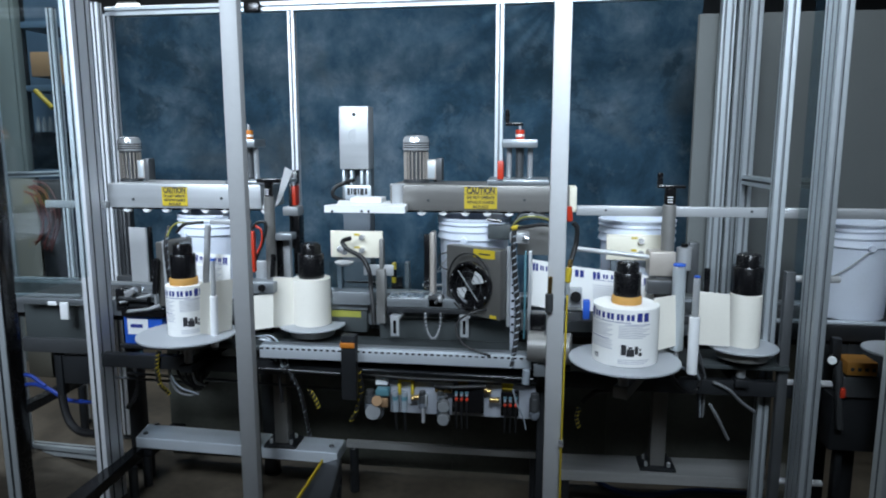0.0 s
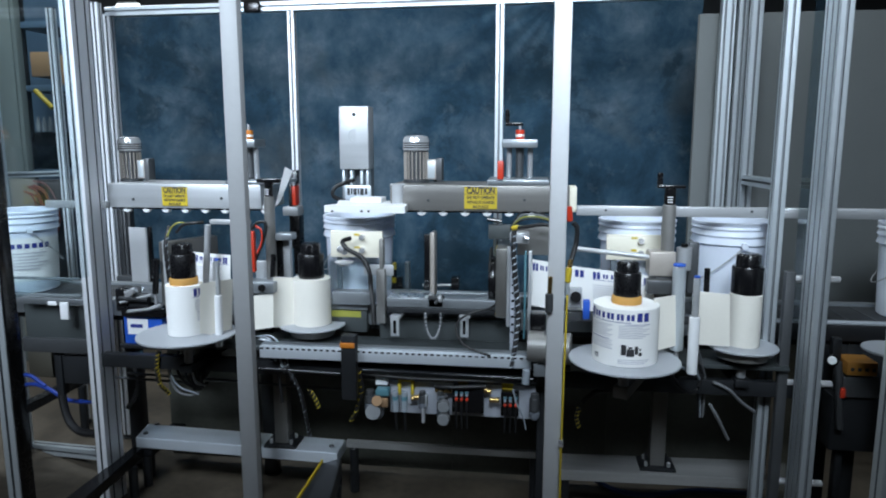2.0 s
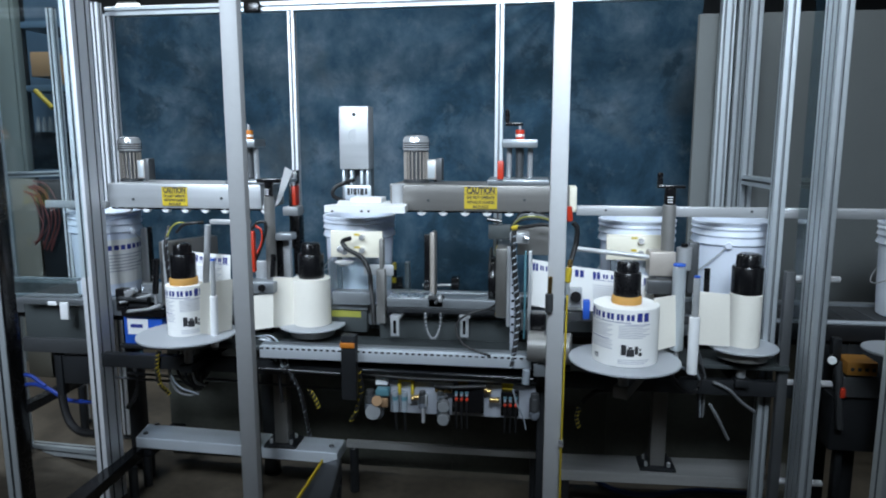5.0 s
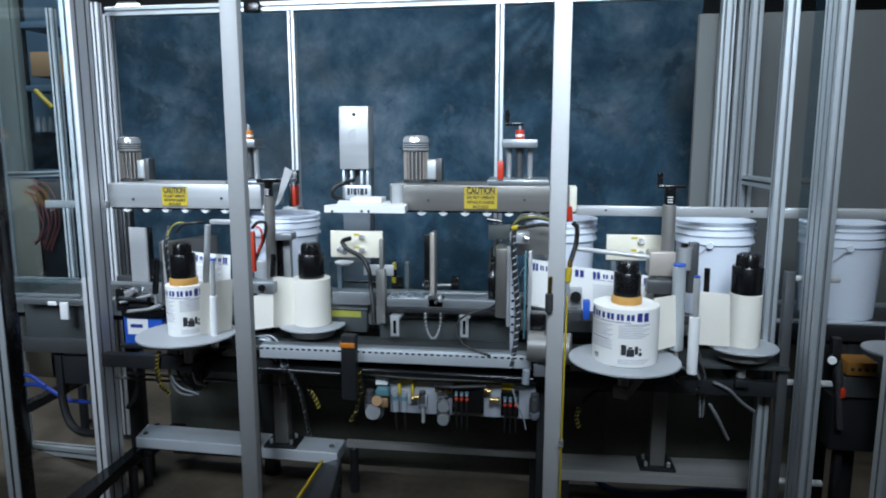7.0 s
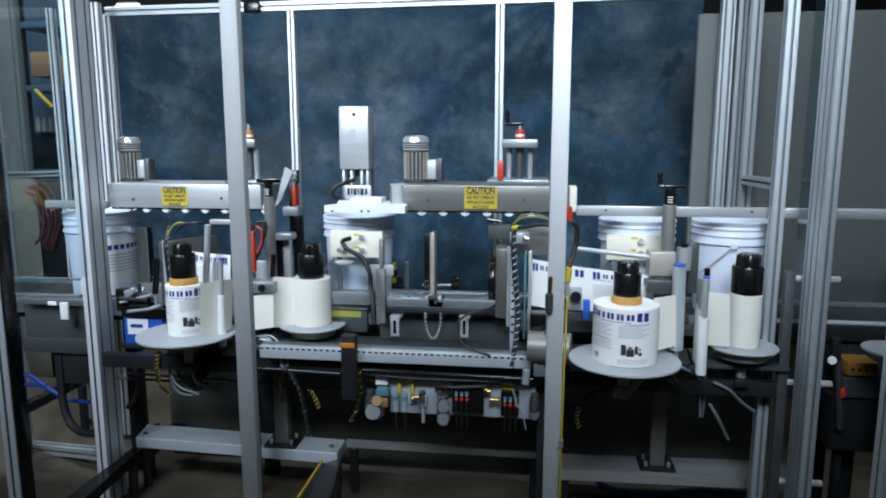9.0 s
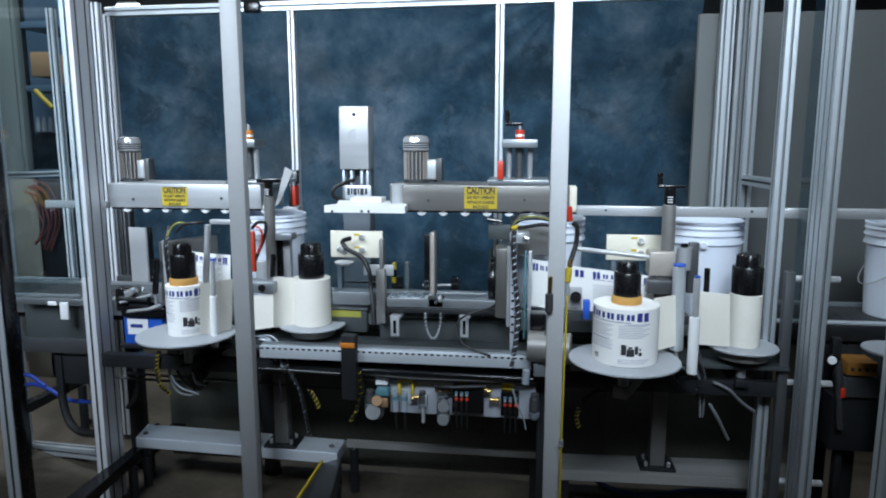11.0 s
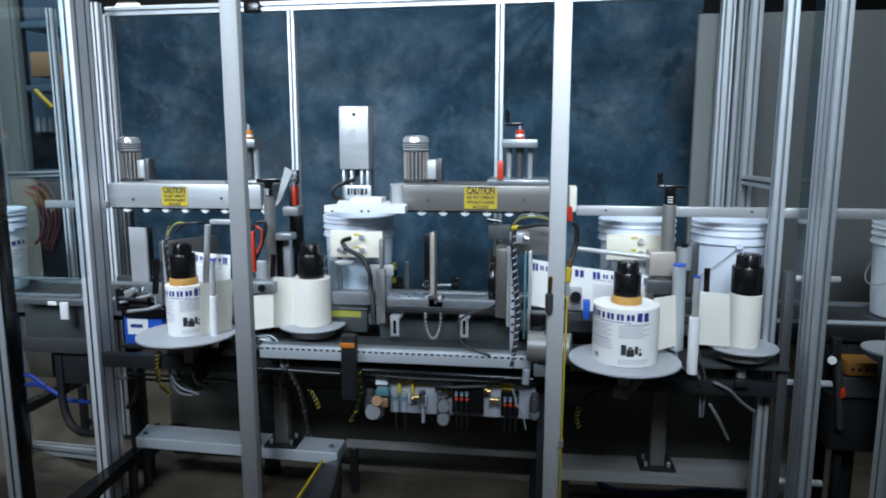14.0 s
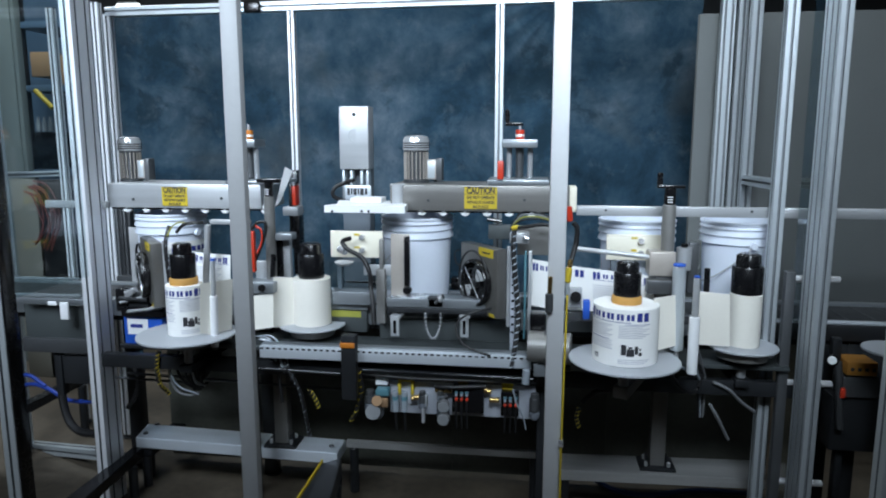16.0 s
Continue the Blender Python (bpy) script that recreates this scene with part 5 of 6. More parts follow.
cable([(-1.468, 2.52, 0.703), (-1.468, 2.52, 0.625), (-1.443, 2.52, 0.553), (-1.388, 2.52, 0.532), (-1.345, 2.52, 0.548)], 0.005, GREYHOSE, "grey lead drooping under the half-used reel")
cable([(-1.411, 2.56, 0.692), (-1.395, 2.56, 0.627), (-1.353, 2.56, 0.587), (-1.310, 2.56, 0.643), (-1.287, 2.56, 0.702)], 0.009, RUBBER, "black hose under the half-used reel")
cable([(-1.726, 2.66, 0.616), (-1.699, 2.66, 0.545), (-1.716, 2.66, 0.461), (-1.758, 2.66, 0.401)], 0.010, RUBBER, "black hose bundle behind the corner post")
cable([(-1.083, 2.50, 0.781), (-1.042, 2.50, 0.750), (-1.006, 2.50, 0.700), (-0.990, 2.50, 0.626), (-0.980, 2.50, 0.531)], 0.006, RUBBER, "black lead below the rewound reel")
cord = thing("pull_cord", (0.097, 1.77, 1.204), "yellow pull cord hung down the door stile with a yellow plug", "pull cord")
part("cord", tube([(0.095, 1.76, 1.176), (0.092, 1.735, 1.062), (0.089, 1.72, 0.914), (0.087, 1.71, 0.762), (0.088, 1.705, 0.604)], 0.0029, 8), YELLOW, cord)
part("plug", cyl(0.009, (0.098, 1.77, 1.243), (0.094, 1.765, 1.205), 14), YELLOW, cord, "yellow plug")
part("plug_nose", cyl(0.006, (0.094, 1.765, 1.205), (0.095, 1.76, 1.173), 12), ALU, cord)
part("ferrule", cyl(0.007, (0.102, 1.775, 1.264), (0.099, 1.772, 1.243), 12), BRASS, cord, "brass ferrule")
part("crimp", cyl(0.0065, (0.087, 1.712, 0.795), (0.086, 1.711, 0.774), 10), CHROME, cord)
part("red_socket", cyl(0.010, (0.092, 1.78, 1.402), (0.095, 1.78, 1.363), 14), RED, cord, "red socket")
lock = thing("door_latch", (0.047, 1.7, 1.174), "brass and grey latch on the door stile", "door latch")
part("barrel", cyl(0.010, (0.047, 1.712, 1.138), (0.047, 1.712, 1.186), 16), GREYSTEEL, lock)
part("brass_pin", cyl(0.006, (0.048, 1.712, 1.186), (0.049, 1.712, 1.23), 14), BRASS, lock, "brass pin")
solo("red_bracket", box(-0.136, -0.112, 2.62, 2.64, 1.423, 1.494, 0.004), RED, "red bracket behind the beam", "bracket")
redv = thing("air_valve", (-1.047, 2.9, 1.346), "red and black air valve on the back post", "air valve")
part("body", box(-1.193, -1.172, 3.27, 3.33, 1.249, 1.345, 0.004), RED, redv)
part("cap", box(-1.195, -1.166, 3.27, 3.32, 1.356, 1.424, 0.004), DARKSTEEL, redv)
part("bracket", box(-1.231, -1.153, 3.24, 3.33, 1.201, 1.244, 0.004), STEEL, redv)
part("rod", cyl(0.009, (-1.179, 3.26, 1.351), (-1.165, 3.26, 1.413), 12), CHROME, redv)
part("hose", box(-1.186, -1.15, 3.25, 3.32, 0.902, 1.198, 0.006), BLACK, redv, "black hose sleeve")
part("side_strap", box(-1.205, -1.19, 3.26, 3.29, 1.033, 1.357, 0.003), BLACK, redv)
solo("sloped_guard", sheet_bm((-1.026, 2.62, 1.308), (-1.007, 2.63, 1.33), (-0.962, 2.66, 1.449), (-0.987, 2.64, 1.467), 0.006), PAINT, "sloped grey sheet-metal guard at the beam end", "guard plate")

battery = thing("battery_box", (-1.635, 2.6, 0.71), "blue power unit with a white label and black lid", "power unit")
part("case", box(-1.681, -1.509, 2.56, 2.7, 0.728, 0.85, 0.005), BLUE, battery)
part("lid", box(-1.677, -1.487, 2.54, 2.7, 0.851, 0.889, 0.005), BLACK, battery, "black lid")
part("white_label", box(-1.663, -1.572, 2.558, 2.562, 0.772, 0.838, 0), WHITE, battery)
part("label_bar", box(-1.649, -1.596, 2.557, 2.558, 0.801, 0.816, 0), NAVY, battery)
part("tray", box(-1.694, -1.492, 2.54, 2.72, 0.715, 0.732, 0.003), DARKSTEEL, battery)
wiper = thing("wiper_board", (-1.909, 3.05, 0.883), "white upright wiper board on a black slotted stand behind the belt", "wiper board")
part("board", move(box(-0.053, 0.053, -0.006, 0.006, 0, 1.156 - (0.851), 0.003), pose(-1.887, 3.04, 0.851, 0, 0, -14)), PAINT, wiper)
part("edge", box(-1.839, -1.822, 3.04, 3.06, 0.887, 1.159, 0.002), BLACK, wiper)
part("arm", box(-2.026, -1.847, 3.052, 3.09, 0.86, 0.911, 0.003), GREYSTEEL, wiper)
for a, b, m in ((-2.023, -1.996, DARKSTEEL), (-1.993, -1.981, GREYSTEEL), (-1.978, -1.955, DARKSTEEL)):
    part("stand", box(a, b, 3.09, 3.13, 0.0, 1.237, 0.003), m, wiper)
clamp = thing("clamp_set", (-1.634, 2.56, 0.897), "cluster of dark clamps and bright fittings under the wiper", "clamps")
part("knob", cyl(0.014, (-1.665, 2.56, 0.92), (-1.617, 2.56, 0.964), 14), CHROME, clamp)
part("arm", cyl(0.010, (-1.688, 2.55, 0.926), (-1.559, 2.55, 0.921), 14), DARKSTEEL, clamp)
part("block", box(-1.656, -1.565, 2.56, 2.61, 0.886, 0.946, 0.006), DARKSTEEL, clamp)
part("bright_knob", cyl(0.012, (-1.533, 2.56, 1.014), (-1.503, 2.56, 1.024), 14), CHROME, clamp)
part("lever", cyl(0.008, (-1.55, 2.53, 0.888), (-1.489, 2.53, 0.909), 12), STEEL, clamp)

part("silver_knob", cyl(0.013, (-1.663, 2.56, 0.944), (-1.617, 2.56, 0.960), 16), CHROME, clamp, "bright round knob")
part("silver_rod", cyl(0.006, (-1.685, 2.55, 0.907), (-1.542, 2.55, 0.945), 12), STEEL, clamp)
part("silver_rod", cyl(0.007, (-1.649, 2.54, 0.873), (-1.498, 2.54, 0.894), 12), STEEL, clamp)
part("silver_plate", box(-1.602, -1.497, 2.575, 2.585, 0.906, 0.985, 0.003), ALU_H, clamp, "milled clamp plate")
part("dark_block", box(-1.710, -1.660, 2.56, 2.60, 0.866, 0.962, 0.005), BLACK, clamp)
for k in range(3):
    part("screw", cyl(0.004, (-1.587 + 0.03 * k, 2.573, 0.963), (-1.587 + 0.03 * k, 2.566, 0.963), 8), CHROME, clamp)

strip = thing("cable_duct", (-0.061, 2.47, 0.839), "white perforated cable duct beside a teal strip", "cable duct")
part("duct", box(-0.074, -0.058, 2.47, 2.5, 0.784, 1.181, 0.002), PLATE, strip)
part("teal_strip", box(-0.025, -0.017, 2.48, 2.5, 0.838, 1.169, 0.002), TEAL, strip, "teal plastic strip")
part("back_bar", box(-0.01, 0.003, 2.49, 2.51, 0.747, 1.168, 0.002), STEEL, strip)
for k in range(9):
    z = 0.86 + 0.03 * k
    part("slot", box(-0.07, -0.06, 2.4685, 2.471, z, z + 0.008, 0), BLACK, strip)
sensor = thing("photo_sensor", (-0.054, 2.48, 1.242), "cluster of bright fittings on the fan stand", "sensor")
part("body", box(-0.08, -0.01, 2.47, 2.51, 1.198, 1.239, 0.005), STEEL, sensor)
part("elbow", cyl(0.009, (-0.072, 2.47, 1.255), (-0.048, 2.46, 1.261), 12), YELLOW, sensor, "yellow elbow fitting")
part("elbow", cyl(0.009, (-0.031, 2.46, 1.224), (-0.01, 2.46, 1.217), 12), CHROME, sensor)
part("stand_plate", box(-0.168, -0.079, 2.62, 2.64, 1.191, 1.249, 0.004), SHEETGREY, sensor)
part("shelf_plate", box(-0.053, 0.078, 2.57, 2.582, 1.141, 1.253, 0.004), POSTGREY, sensor)
part("arm", cyl(0.007, (-0.172, 2.6, 1.272), (-0.115, 2.6, 1.264), 10), BLACK, sensor)
gm = thing("gear_motor", (0.047, 2.4, 0.822), "stainless drum gear motor on the frame", "gear motor")
part("drum", cyl(0.056, (-0.002, 2.38, 0.841), (0.145, 2.36, 0.842), 32), POSTGREY, gm)
part("junction_box", box(0, 0.057, 2.4, 2.46, 0.88, 0.955, 0.006), BLACK, gm, "black junction box")
part("flange", cyl(0.062, (0.05, 2.38, 0.839), (0.062, 2.38, 0.839), 32), GREYSTEEL, gm)
part("mount", box(0.016, 0.097, 2.36, 2.44, 0.734, 0.782, 0.004), ALU_H, gm)
part("valve", cyl(0.014, (-0.012, 2.38, 0.698), (-0.009, 2.38, 0.752), 16), CLEARP, gm)

# ---- the air panel under the conveyor ----
panel = thing("regulator_station", (-0.289, 2.46, 0.474), "pale panel of air regulators, valves and coloured plugs", "regulator station")
part("back_plate", box(-0.532, 0.027, 2.465, 2.473, 0.529, 0.682, 0.002), PLATE, panel)
part("strap", box(-0.824, 0.153, 2.47, 2.49, 0.718, 0.74, 0.002), DARKSTEEL, panel)


def regulator(px, pz, r, h, bowl, label):
    r *= 0.8
    ob = part("regulator", cyl(r, (px, 2.43, pz), (px, 2.43, pz + h), 20), GREYSTEEL, panel, label)
    part("bowl", lathe([(0, -r * 1.8), (r * 0.6, -r * 1.7), (r * 1.05, -r), (r * 1.05, -0.001), (0, -0.001)], (px, 2.43, pz), 24), bowl, ob, "clear regulator bowl")
    part("knob", cyl(r * 0.8, (px, 2.43, pz + h + 0.0005), (px, 2.43, pz + h + r), 18), GREYSTEEL, ob)


for px, pz, r, h in ((-0.602, 0.579, 0.026, 0.03), (-0.573, 0.557, 0.030, 0.025), (-0.398, 0.589, 0.020, 0.03),
                     (-0.32, 0.564, 0.030, 0.03), (0.023, 0.576, 0.024, 0.05), (-0.329, 0.62, 0.018, 0.02)):
    regulator(px, pz, r, h, SHADED_BOWL, "air regulator with a clear bowl")
part("teal_cap", box(-0.574, -0.522, 2.4, 2.44, 0.616, 0.643, 0.004), TEAL, panel, "teal regulator cap")
part("orange_band", box(-0.565, -0.526, 2.395, 2.415, 0.573, 0.609, 0.006), CARD, panel, "brown band")
for pz in ((-0.312, 2.4, 0.597), (-0.312, 2.4, 0.546)):
    part("filter_end", cyl(0.022, pz, (pz[0], 2.37, pz[2]), 24), GREYHOSE, panel, "dull grey round filter end")
part("filter_end", cyl(0.029, (-0.58, 2.41, 0.549), (-0.575, 2.36, 0.568), 28), GREYHOSE, panel, "dull grey round filter end")
part("orange_end", cyl(0.020, (-0.564, 2.39, 0.601), (-0.56, 2.365, 0.611), 24), CARD, panel, "tan gauge face")
part("nipple", box(-0.409, -0.379, 2.42, 2.45, 0.571, 0.62, 0.005), STEEL, panel)
part("nipple_tube", cyl(0.007, (-0.394, 2.42, 0.571), (-0.394, 2.42, 0.512), 12), STEEL, panel)
part("white_block", box(-0.583, -0.535, 2.44, 2.47, 0.645, 0.686, 0.004), WHITE, panel)
part("yellow_clip", box(-0.496, -0.435, 2.445, 2.465, 0.661, 0.673, 0.002), YELLOW, panel, "yellow pipe clip")
part("yellow_clip", box(-0.496, -0.485, 2.445, 2.465, 0.606, 0.658, 0.002), YELLOW, panel, "yellow pipe clip")
part("yellow_clip", box(-0.446, -0.435, 2.445, 2.465, 0.608, 0.66, 0.002), YELLOW, panel, "yellow pipe clip")
part("yellow_tag", box(-0.1, -0.058, 2.455, 2.465, 0.636, 0.672, 0.002), YELLOW, panel, "yellow tag")
part("yellow_tag", box(-0.265, -0.228, 2.455, 2.465, 0.653, 0.67, 0.002), YELLOW, panel, "yellow tag")
for b in ((-0.284, -0.165, 2.42, 2.46, 0.558, 0.66), (-0.102, -0.035, 2.42, 2.46, 0.553, 0.646)):
    mb = part("manifold", box(*b, 0.004), BLACK, panel, "black valve manifold")
    n = 3
    for k in range(n):
        x = b[0] + 0.016 + 0.020 * k
        part("white_plug", cyl(0.0055, (x, b[2] - 0.0005, b[5] - 0.028), (x, b[2] - 0.012, b[5] - 0.028), 10), CLEARP, mb)
        part("red_plug", cyl(0.0055, (x, b[2] - 0.0005, b[5] - 0.044), (x, b[2] - 0.014, b[5] - 0.046), 10), RED, mb, "red plug")
        part("teal_socket", box(x - 0.006, x + 0.006, b[2] - 0.010, b[2] - 0.0005, b[5] - 0.022, b[5] - 0.015, 0.001), TEAL, mb, "teal socket")
        part("copper_tube", cyl(0.004, (x, b[2] - 0.004, b[4] - 0.06), (x, b[2] - 0.004, b[5] - 0.05), 8), RUBBER, mb)
for px in (-0.501, -0.466):
    v = part("valve", cyl(0.012, (px, 2.42, 0.552), (px, 2.42, 0.633), 14), CLEARP, panel)
    part("teal_ring", cyl(0.0125, (px, 2.42, 0.597), (px, 2.42, 0.615), 14), TEAL, v)
    part("lead", cyl(0.005, (px + 0.004, 2.42, 0.479), (px, 2.42, 0.55), 10), RUBBER, v)
for a, b in (((-0.35, 2.43, 0.641), (-0.286, 2.43, 0.64)), ((-0.167, 2.43, 0.65), (-0.137, 2.43, 0.643)), ((-0.145, 2.43, 0.611), (-0.107, 2.43, 0.613)), ((-0.441, 2.43, 0.601), (-0.404, 2.43, 0.612))):
    part("brass_fitting", cyl(0.010, a, b, 12), BRASS, panel, "brass fitting")
cable([(-0.349, 2.42, 0.658), (-0.282, 2.4, 0.665), (-0.158, 2.42, 0.668)], 0.008, RUBBER, "black hose along the air panel")
cable([(-0.631, 2.42, 0.698), (-0.499, 2.42, 0.687), (-0.327, 2.42, 0.686), (-0.012, 2.42, 0.692)], 0.008, RUBBER, "black hose along the frame")

# ---- swing units that the passing pails push open ----
BLADE = 130


def fan_door(hx, hy, z0, z1, label):
    """A hinged dryer box with a round fan on its face; at rest it reaches over the belt."""
    ob = thing("fan_door", (hx, hy, z0), label, "fan unit", "fan units")
    ln, h = 0.255, z1 - z0
    part("box", box(hx - 0.05, hx - 0.004, hy + 0.005, hy + ln, z0, z1, 0.006), STEEL_D, ob)
    part("hinge_pin", cyl(0.008, (hx, hy, z0 - 0.03), (hx, hy, z1 + 0.01), 14), STEEL, ob)
    cx, cy, cz, r = hx - 0.051, hy + 0.128, z0 + h * 0.46, 0.090
    turn = pose(cx, cy, cz, 0, -90, 0)
    f = part("fan_ring", lathe([(r * 0.86, 0.0), (r, 0.0), (r * 1.03, 0.008), (r * 1.03, 0.022), (r * 0.99, 0.028), (r * 0.90, 0.028), (r * 0.86, 0.02)], (0, 0, 0), 40, None, turn, True), BLACK, ob, "black fan ring")
    part("fan_back", lathe([(0, 0.001), (r * 0.86, 0.001), (r * 0.86, 0.003), (0, 0.003)], (0, 0, 0), 32, None, turn), BLACK, f)
    for k in range(2):
        bm = bmesh.new()
        a = [math.radians(d) for d in (0, -12, -24, 24, 12)]
        ring = [(0.008 * 1, 0.0)] + [(r * (0.76 - 0.04 * abs(math.sin(3 * t))), t) for t in (a[2], a[1], 0.0, a[4], a[3])]
        lo = [bm.verts.new((q * math.cos(t), q * math.sin(t), 0.020 + 0.10 * q * math.sin(t))) for q, t in ring]
        hi = [bm.verts.new((q * math.cos(t), q * math.sin(t), 0.0225 + 0.10 * q * math.sin(t))) for q, t in ring]
        bm.faces.new(lo[::-1])
        bm.faces.new(hi)
        for i in range(len(ring)):
            o = (i + 1) % len(ring)
            bm.faces.new((lo[i], lo[o], hi[o], hi[i]))
        part("blade", move(bm, turn @ pose(0, 0, 0, 0, 0, 180 * k + BLADE)), PAINT, f, "pale metal fan blade")
    part("guard_bar", move(box(-r * 0.80, r * 0.80, -0.0025, 0.0025, 0.028, 0.031, 0.001), turn @ pose(0, 0, 0, 0, 0, BLADE + 90)), CHROME, f, "bright guard bar")
    for k in range(8):
        t = math.radians(45 * k + 20)
        part("rivet", move(cyl(0.0035, (r * 0.93 * math.cos(t), r * 0.93 * math.sin(t), 0.027), (r * 0.93 * math.cos(t), r * 0.93 * math.sin(t), 0.030), 8), turn), CHROME, f)
    for q in (0.35, 0.62):
        part("guard_ring", lathe([(r * q, 0.027), (r * q + 0.002, 0.0285), (r * q, 0.030)], (0, 0, 0), 32, None, turn, True), DARKSTEEL, f)
    part("fan_hub", lathe([(0, 0.004), (0.02, 0.004), (0.02, 0.024), (0, 0.026)], (0, 0, 0), 24, None, turn), DARKSTEEL, f)
    t = part("yellow_label", box(hx - 0.0515, hx - 0.0500, hy + 0.03, hy + 0.125, z1 - 0.036, z1 - 0.004, 0), YELLOW, ob, "yellow warning label")
    part("label_mark", box(hx - 0.0522, hx - 0.0514, hy + 0.05, hy + 0.10, z1 - 0.024, z1 - 0.018, 0), INK_D, t)
    part("lead", tube([(hx - 0.075, cy + math.cos(t) * 0.098, cz + 0.01 + math.sin(t) * 0.115) for t in [math.radians(d) for d in range(160, -80, -15)]], 0.004, 8), RUBBER, ob)
    part("lead", tube([(hx - 0.05, hy + ln - 0.005, z1 - 0.03), (hx - 0.06, hy + ln + 0.025, z1 - 0.045), (hx - 0.06, hy + ln + 0.02, z1 - 0.085), (hx - 0.05, hy + ln - 0.008, z1 - 0.10)], 0.0025, 8), RUBBER, ob)
    part("foot_label", box(hx - 0.0515, hx - 0.0500, hy + 0.02, hy + 0.05, z0 + 0.004, z0 + 0.016, 0), YELLOW, ob)
    return ob


STEEL_D = mat("dull_stainless", (0.18, 0.176, 0.165), 0.36, 0.6, 0.15, 3, 120, 0.05)
FAN_R = (-0.082, 2.50, 0.908)
FAN_L = (-1.444, 2.50, 0.907)
fan_r = fan_door(*FAN_R[:2], FAN_R[2], 1.173, "hinged steel dryer box with a black fan and yellow label")
fan_l = fan_door(*FAN_L[:2], FAN_L[2], 1.17, "hinged steel dryer box with a black fan at the outfeed")

WING = (-0.396, 2.55, 0.923)
wing = thing("swing_plate", WING, "hinged steel wiping plate with a black edge strip", "swing plate")
wz = 1.212
part("plate", box(WING[0] - 0.002, WING[0] + 0.016, 2.625, 2.700, WING[2] + 0.030, wz, 0.003), FIN, wing)
part("edge_strip", box(WING[0] - 0.024, WING[0] - 0.003, 2.618, 2.638, WING[2] + 0.090, wz - 0.006, 0.003), BLACK, wing, "black rubber edge strip")
part("pivot_post", cyl(0.011, (WING[0], 2.55, WING[2] - 0.02), (WING[0], 2.55, WING[2] + 0.052), 16), ALU, wing)
part("arm", box(WING[0] - 0.001, WING[0] + 0.011, 2.55, 2.64, WING[2] + 0.032, WING[2] + 0.050, 0.002), STEEL, wing)
part("pivot_knob", cyl(0.016, (WING[0] - 0.002, 2.628, WING[2] + 0.072), (WING[0] - 0.024, 2.628, WING[2] + 0.072), 18), BLACK, wing)
eye = thing("photo_sensor", (-0.34, 3.02, 0.895), "small black photo sensor on a bright rod behind the belt", "sensor")
part("rod", cyl(0.006, (-0.497, 3.05, 0.908), (-0.328, 3.05, 0.913), 12), STEEL, eye)
part("body", box(-0.361, -0.325, 3.02, 3.07, 0.898, 0.953, 0.004), BLACK, eye)
part("stem", cyl(0.006, (-0.488, 3.06, 0.907), (-0.489, 3.06, 0.649), 12), DARKSTEEL, eye)
# ---- infeed side ----
hand = thing("door_pull", (0.83, 2.2, 0.438), "tall dark steel bar on three white standoffs beside the infeed post", "door pull")
part("bar", box(0.877, 0.911, 2.45, 2.48, 0.02, 1.122, 0.004), GREYSTEEL, hand)
for a, b in (((0.889, 2.47, 1.094), (1.06, 2.47, 1.095)), ((0.903, 2.47, 0.716), (1.066, 2.47, 0.717)), ((0.903, 2.47, 0.339), (1.063, 2.47, 0.339))):
    part("standoff", cyl(0.012, a, b, 18), PAINT, hand, "white plastic standoff")
TRAY = mat("orange_tray", (0.40, 0.18, 0.03), 0.55, 0.0, 0.3, 14, 80, 0.05)
feed = thing("infeed_unit", (1.182, 2.5, 0.669), "dark infeed drive unit with an orange tray and a small gauge", "drive unit")
part("body", box(1.097, 1.269, 2.52, 2.62, 0.445, 0.651, 0.006), DARKSTEEL, feed)
part("tank", box(1.118, 1.238, 2.5, 2.6, 0.657, 0.737, 0.008), GREYSTEEL, feed)
part("tray", box(1.122, 1.223, 2.49, 2.59, 0.744, 0.794, 0.004), TRAY, feed, "orange tray with dark marks")
for k in range(4):
    part("tray_mark", box(1.133 + 0.024 * k, 1.133 + 0.024 * k + 0.012, 2.4885, 2.4905, 0.761, 0.773, 0), INK_D, feed)
part("gauge", cyl(0.020, (1.073, 2.5, 0.795), (1.06, 2.47, 0.804), 24), BLACK, feed, "small round gauge")
part("gauge_face", cyl(0.015, (1.06, 2.47, 0.804), (1.059, 2.467, 0.805), 24), WHITE, feed)
part("column", cyl(0.012, (1.115, 2.49, 0.542), (1.09, 2.49, 0.795), 16), GREYSTEEL, feed)
part("red_valve", box(1.099, 1.116, 2.47, 2.49, 0.665, 0.702, 0.004), RED, feed, "red valve")
part("post", box(1.089, 1.12, 2.54, 2.57, 0.775, 0.864, 0.004), DARKSTEEL, feed)
part("leg", box(1.142, 1.166, 2.56, 2.6, 0.243, 0.424, 0.003), DARKSTEEL, feed)
# disc built for the small reel's platter mirrored in the guard panel
mirrored_plat = thing("platter", (1.201, 2.35, 0.889), "pale disc standing in for a reflected reel platter, on an added dark pedestal", "platter")
pp = (1.201, 2.35, 0.889)
part("disc", lathe([(0, -0.008), (0.098, -0.008), (0.10, -0.004), (0.098, 0), (0, 0)], pp, 48), WHITE_PAINT, mirrored_plat)
part("pedestal", cyl(0.02, (pp[0], pp[1], 0.0), (pp[0], pp[1], pp[2] - 0.0085), 16), DARKSTEEL, mirrored_plat)
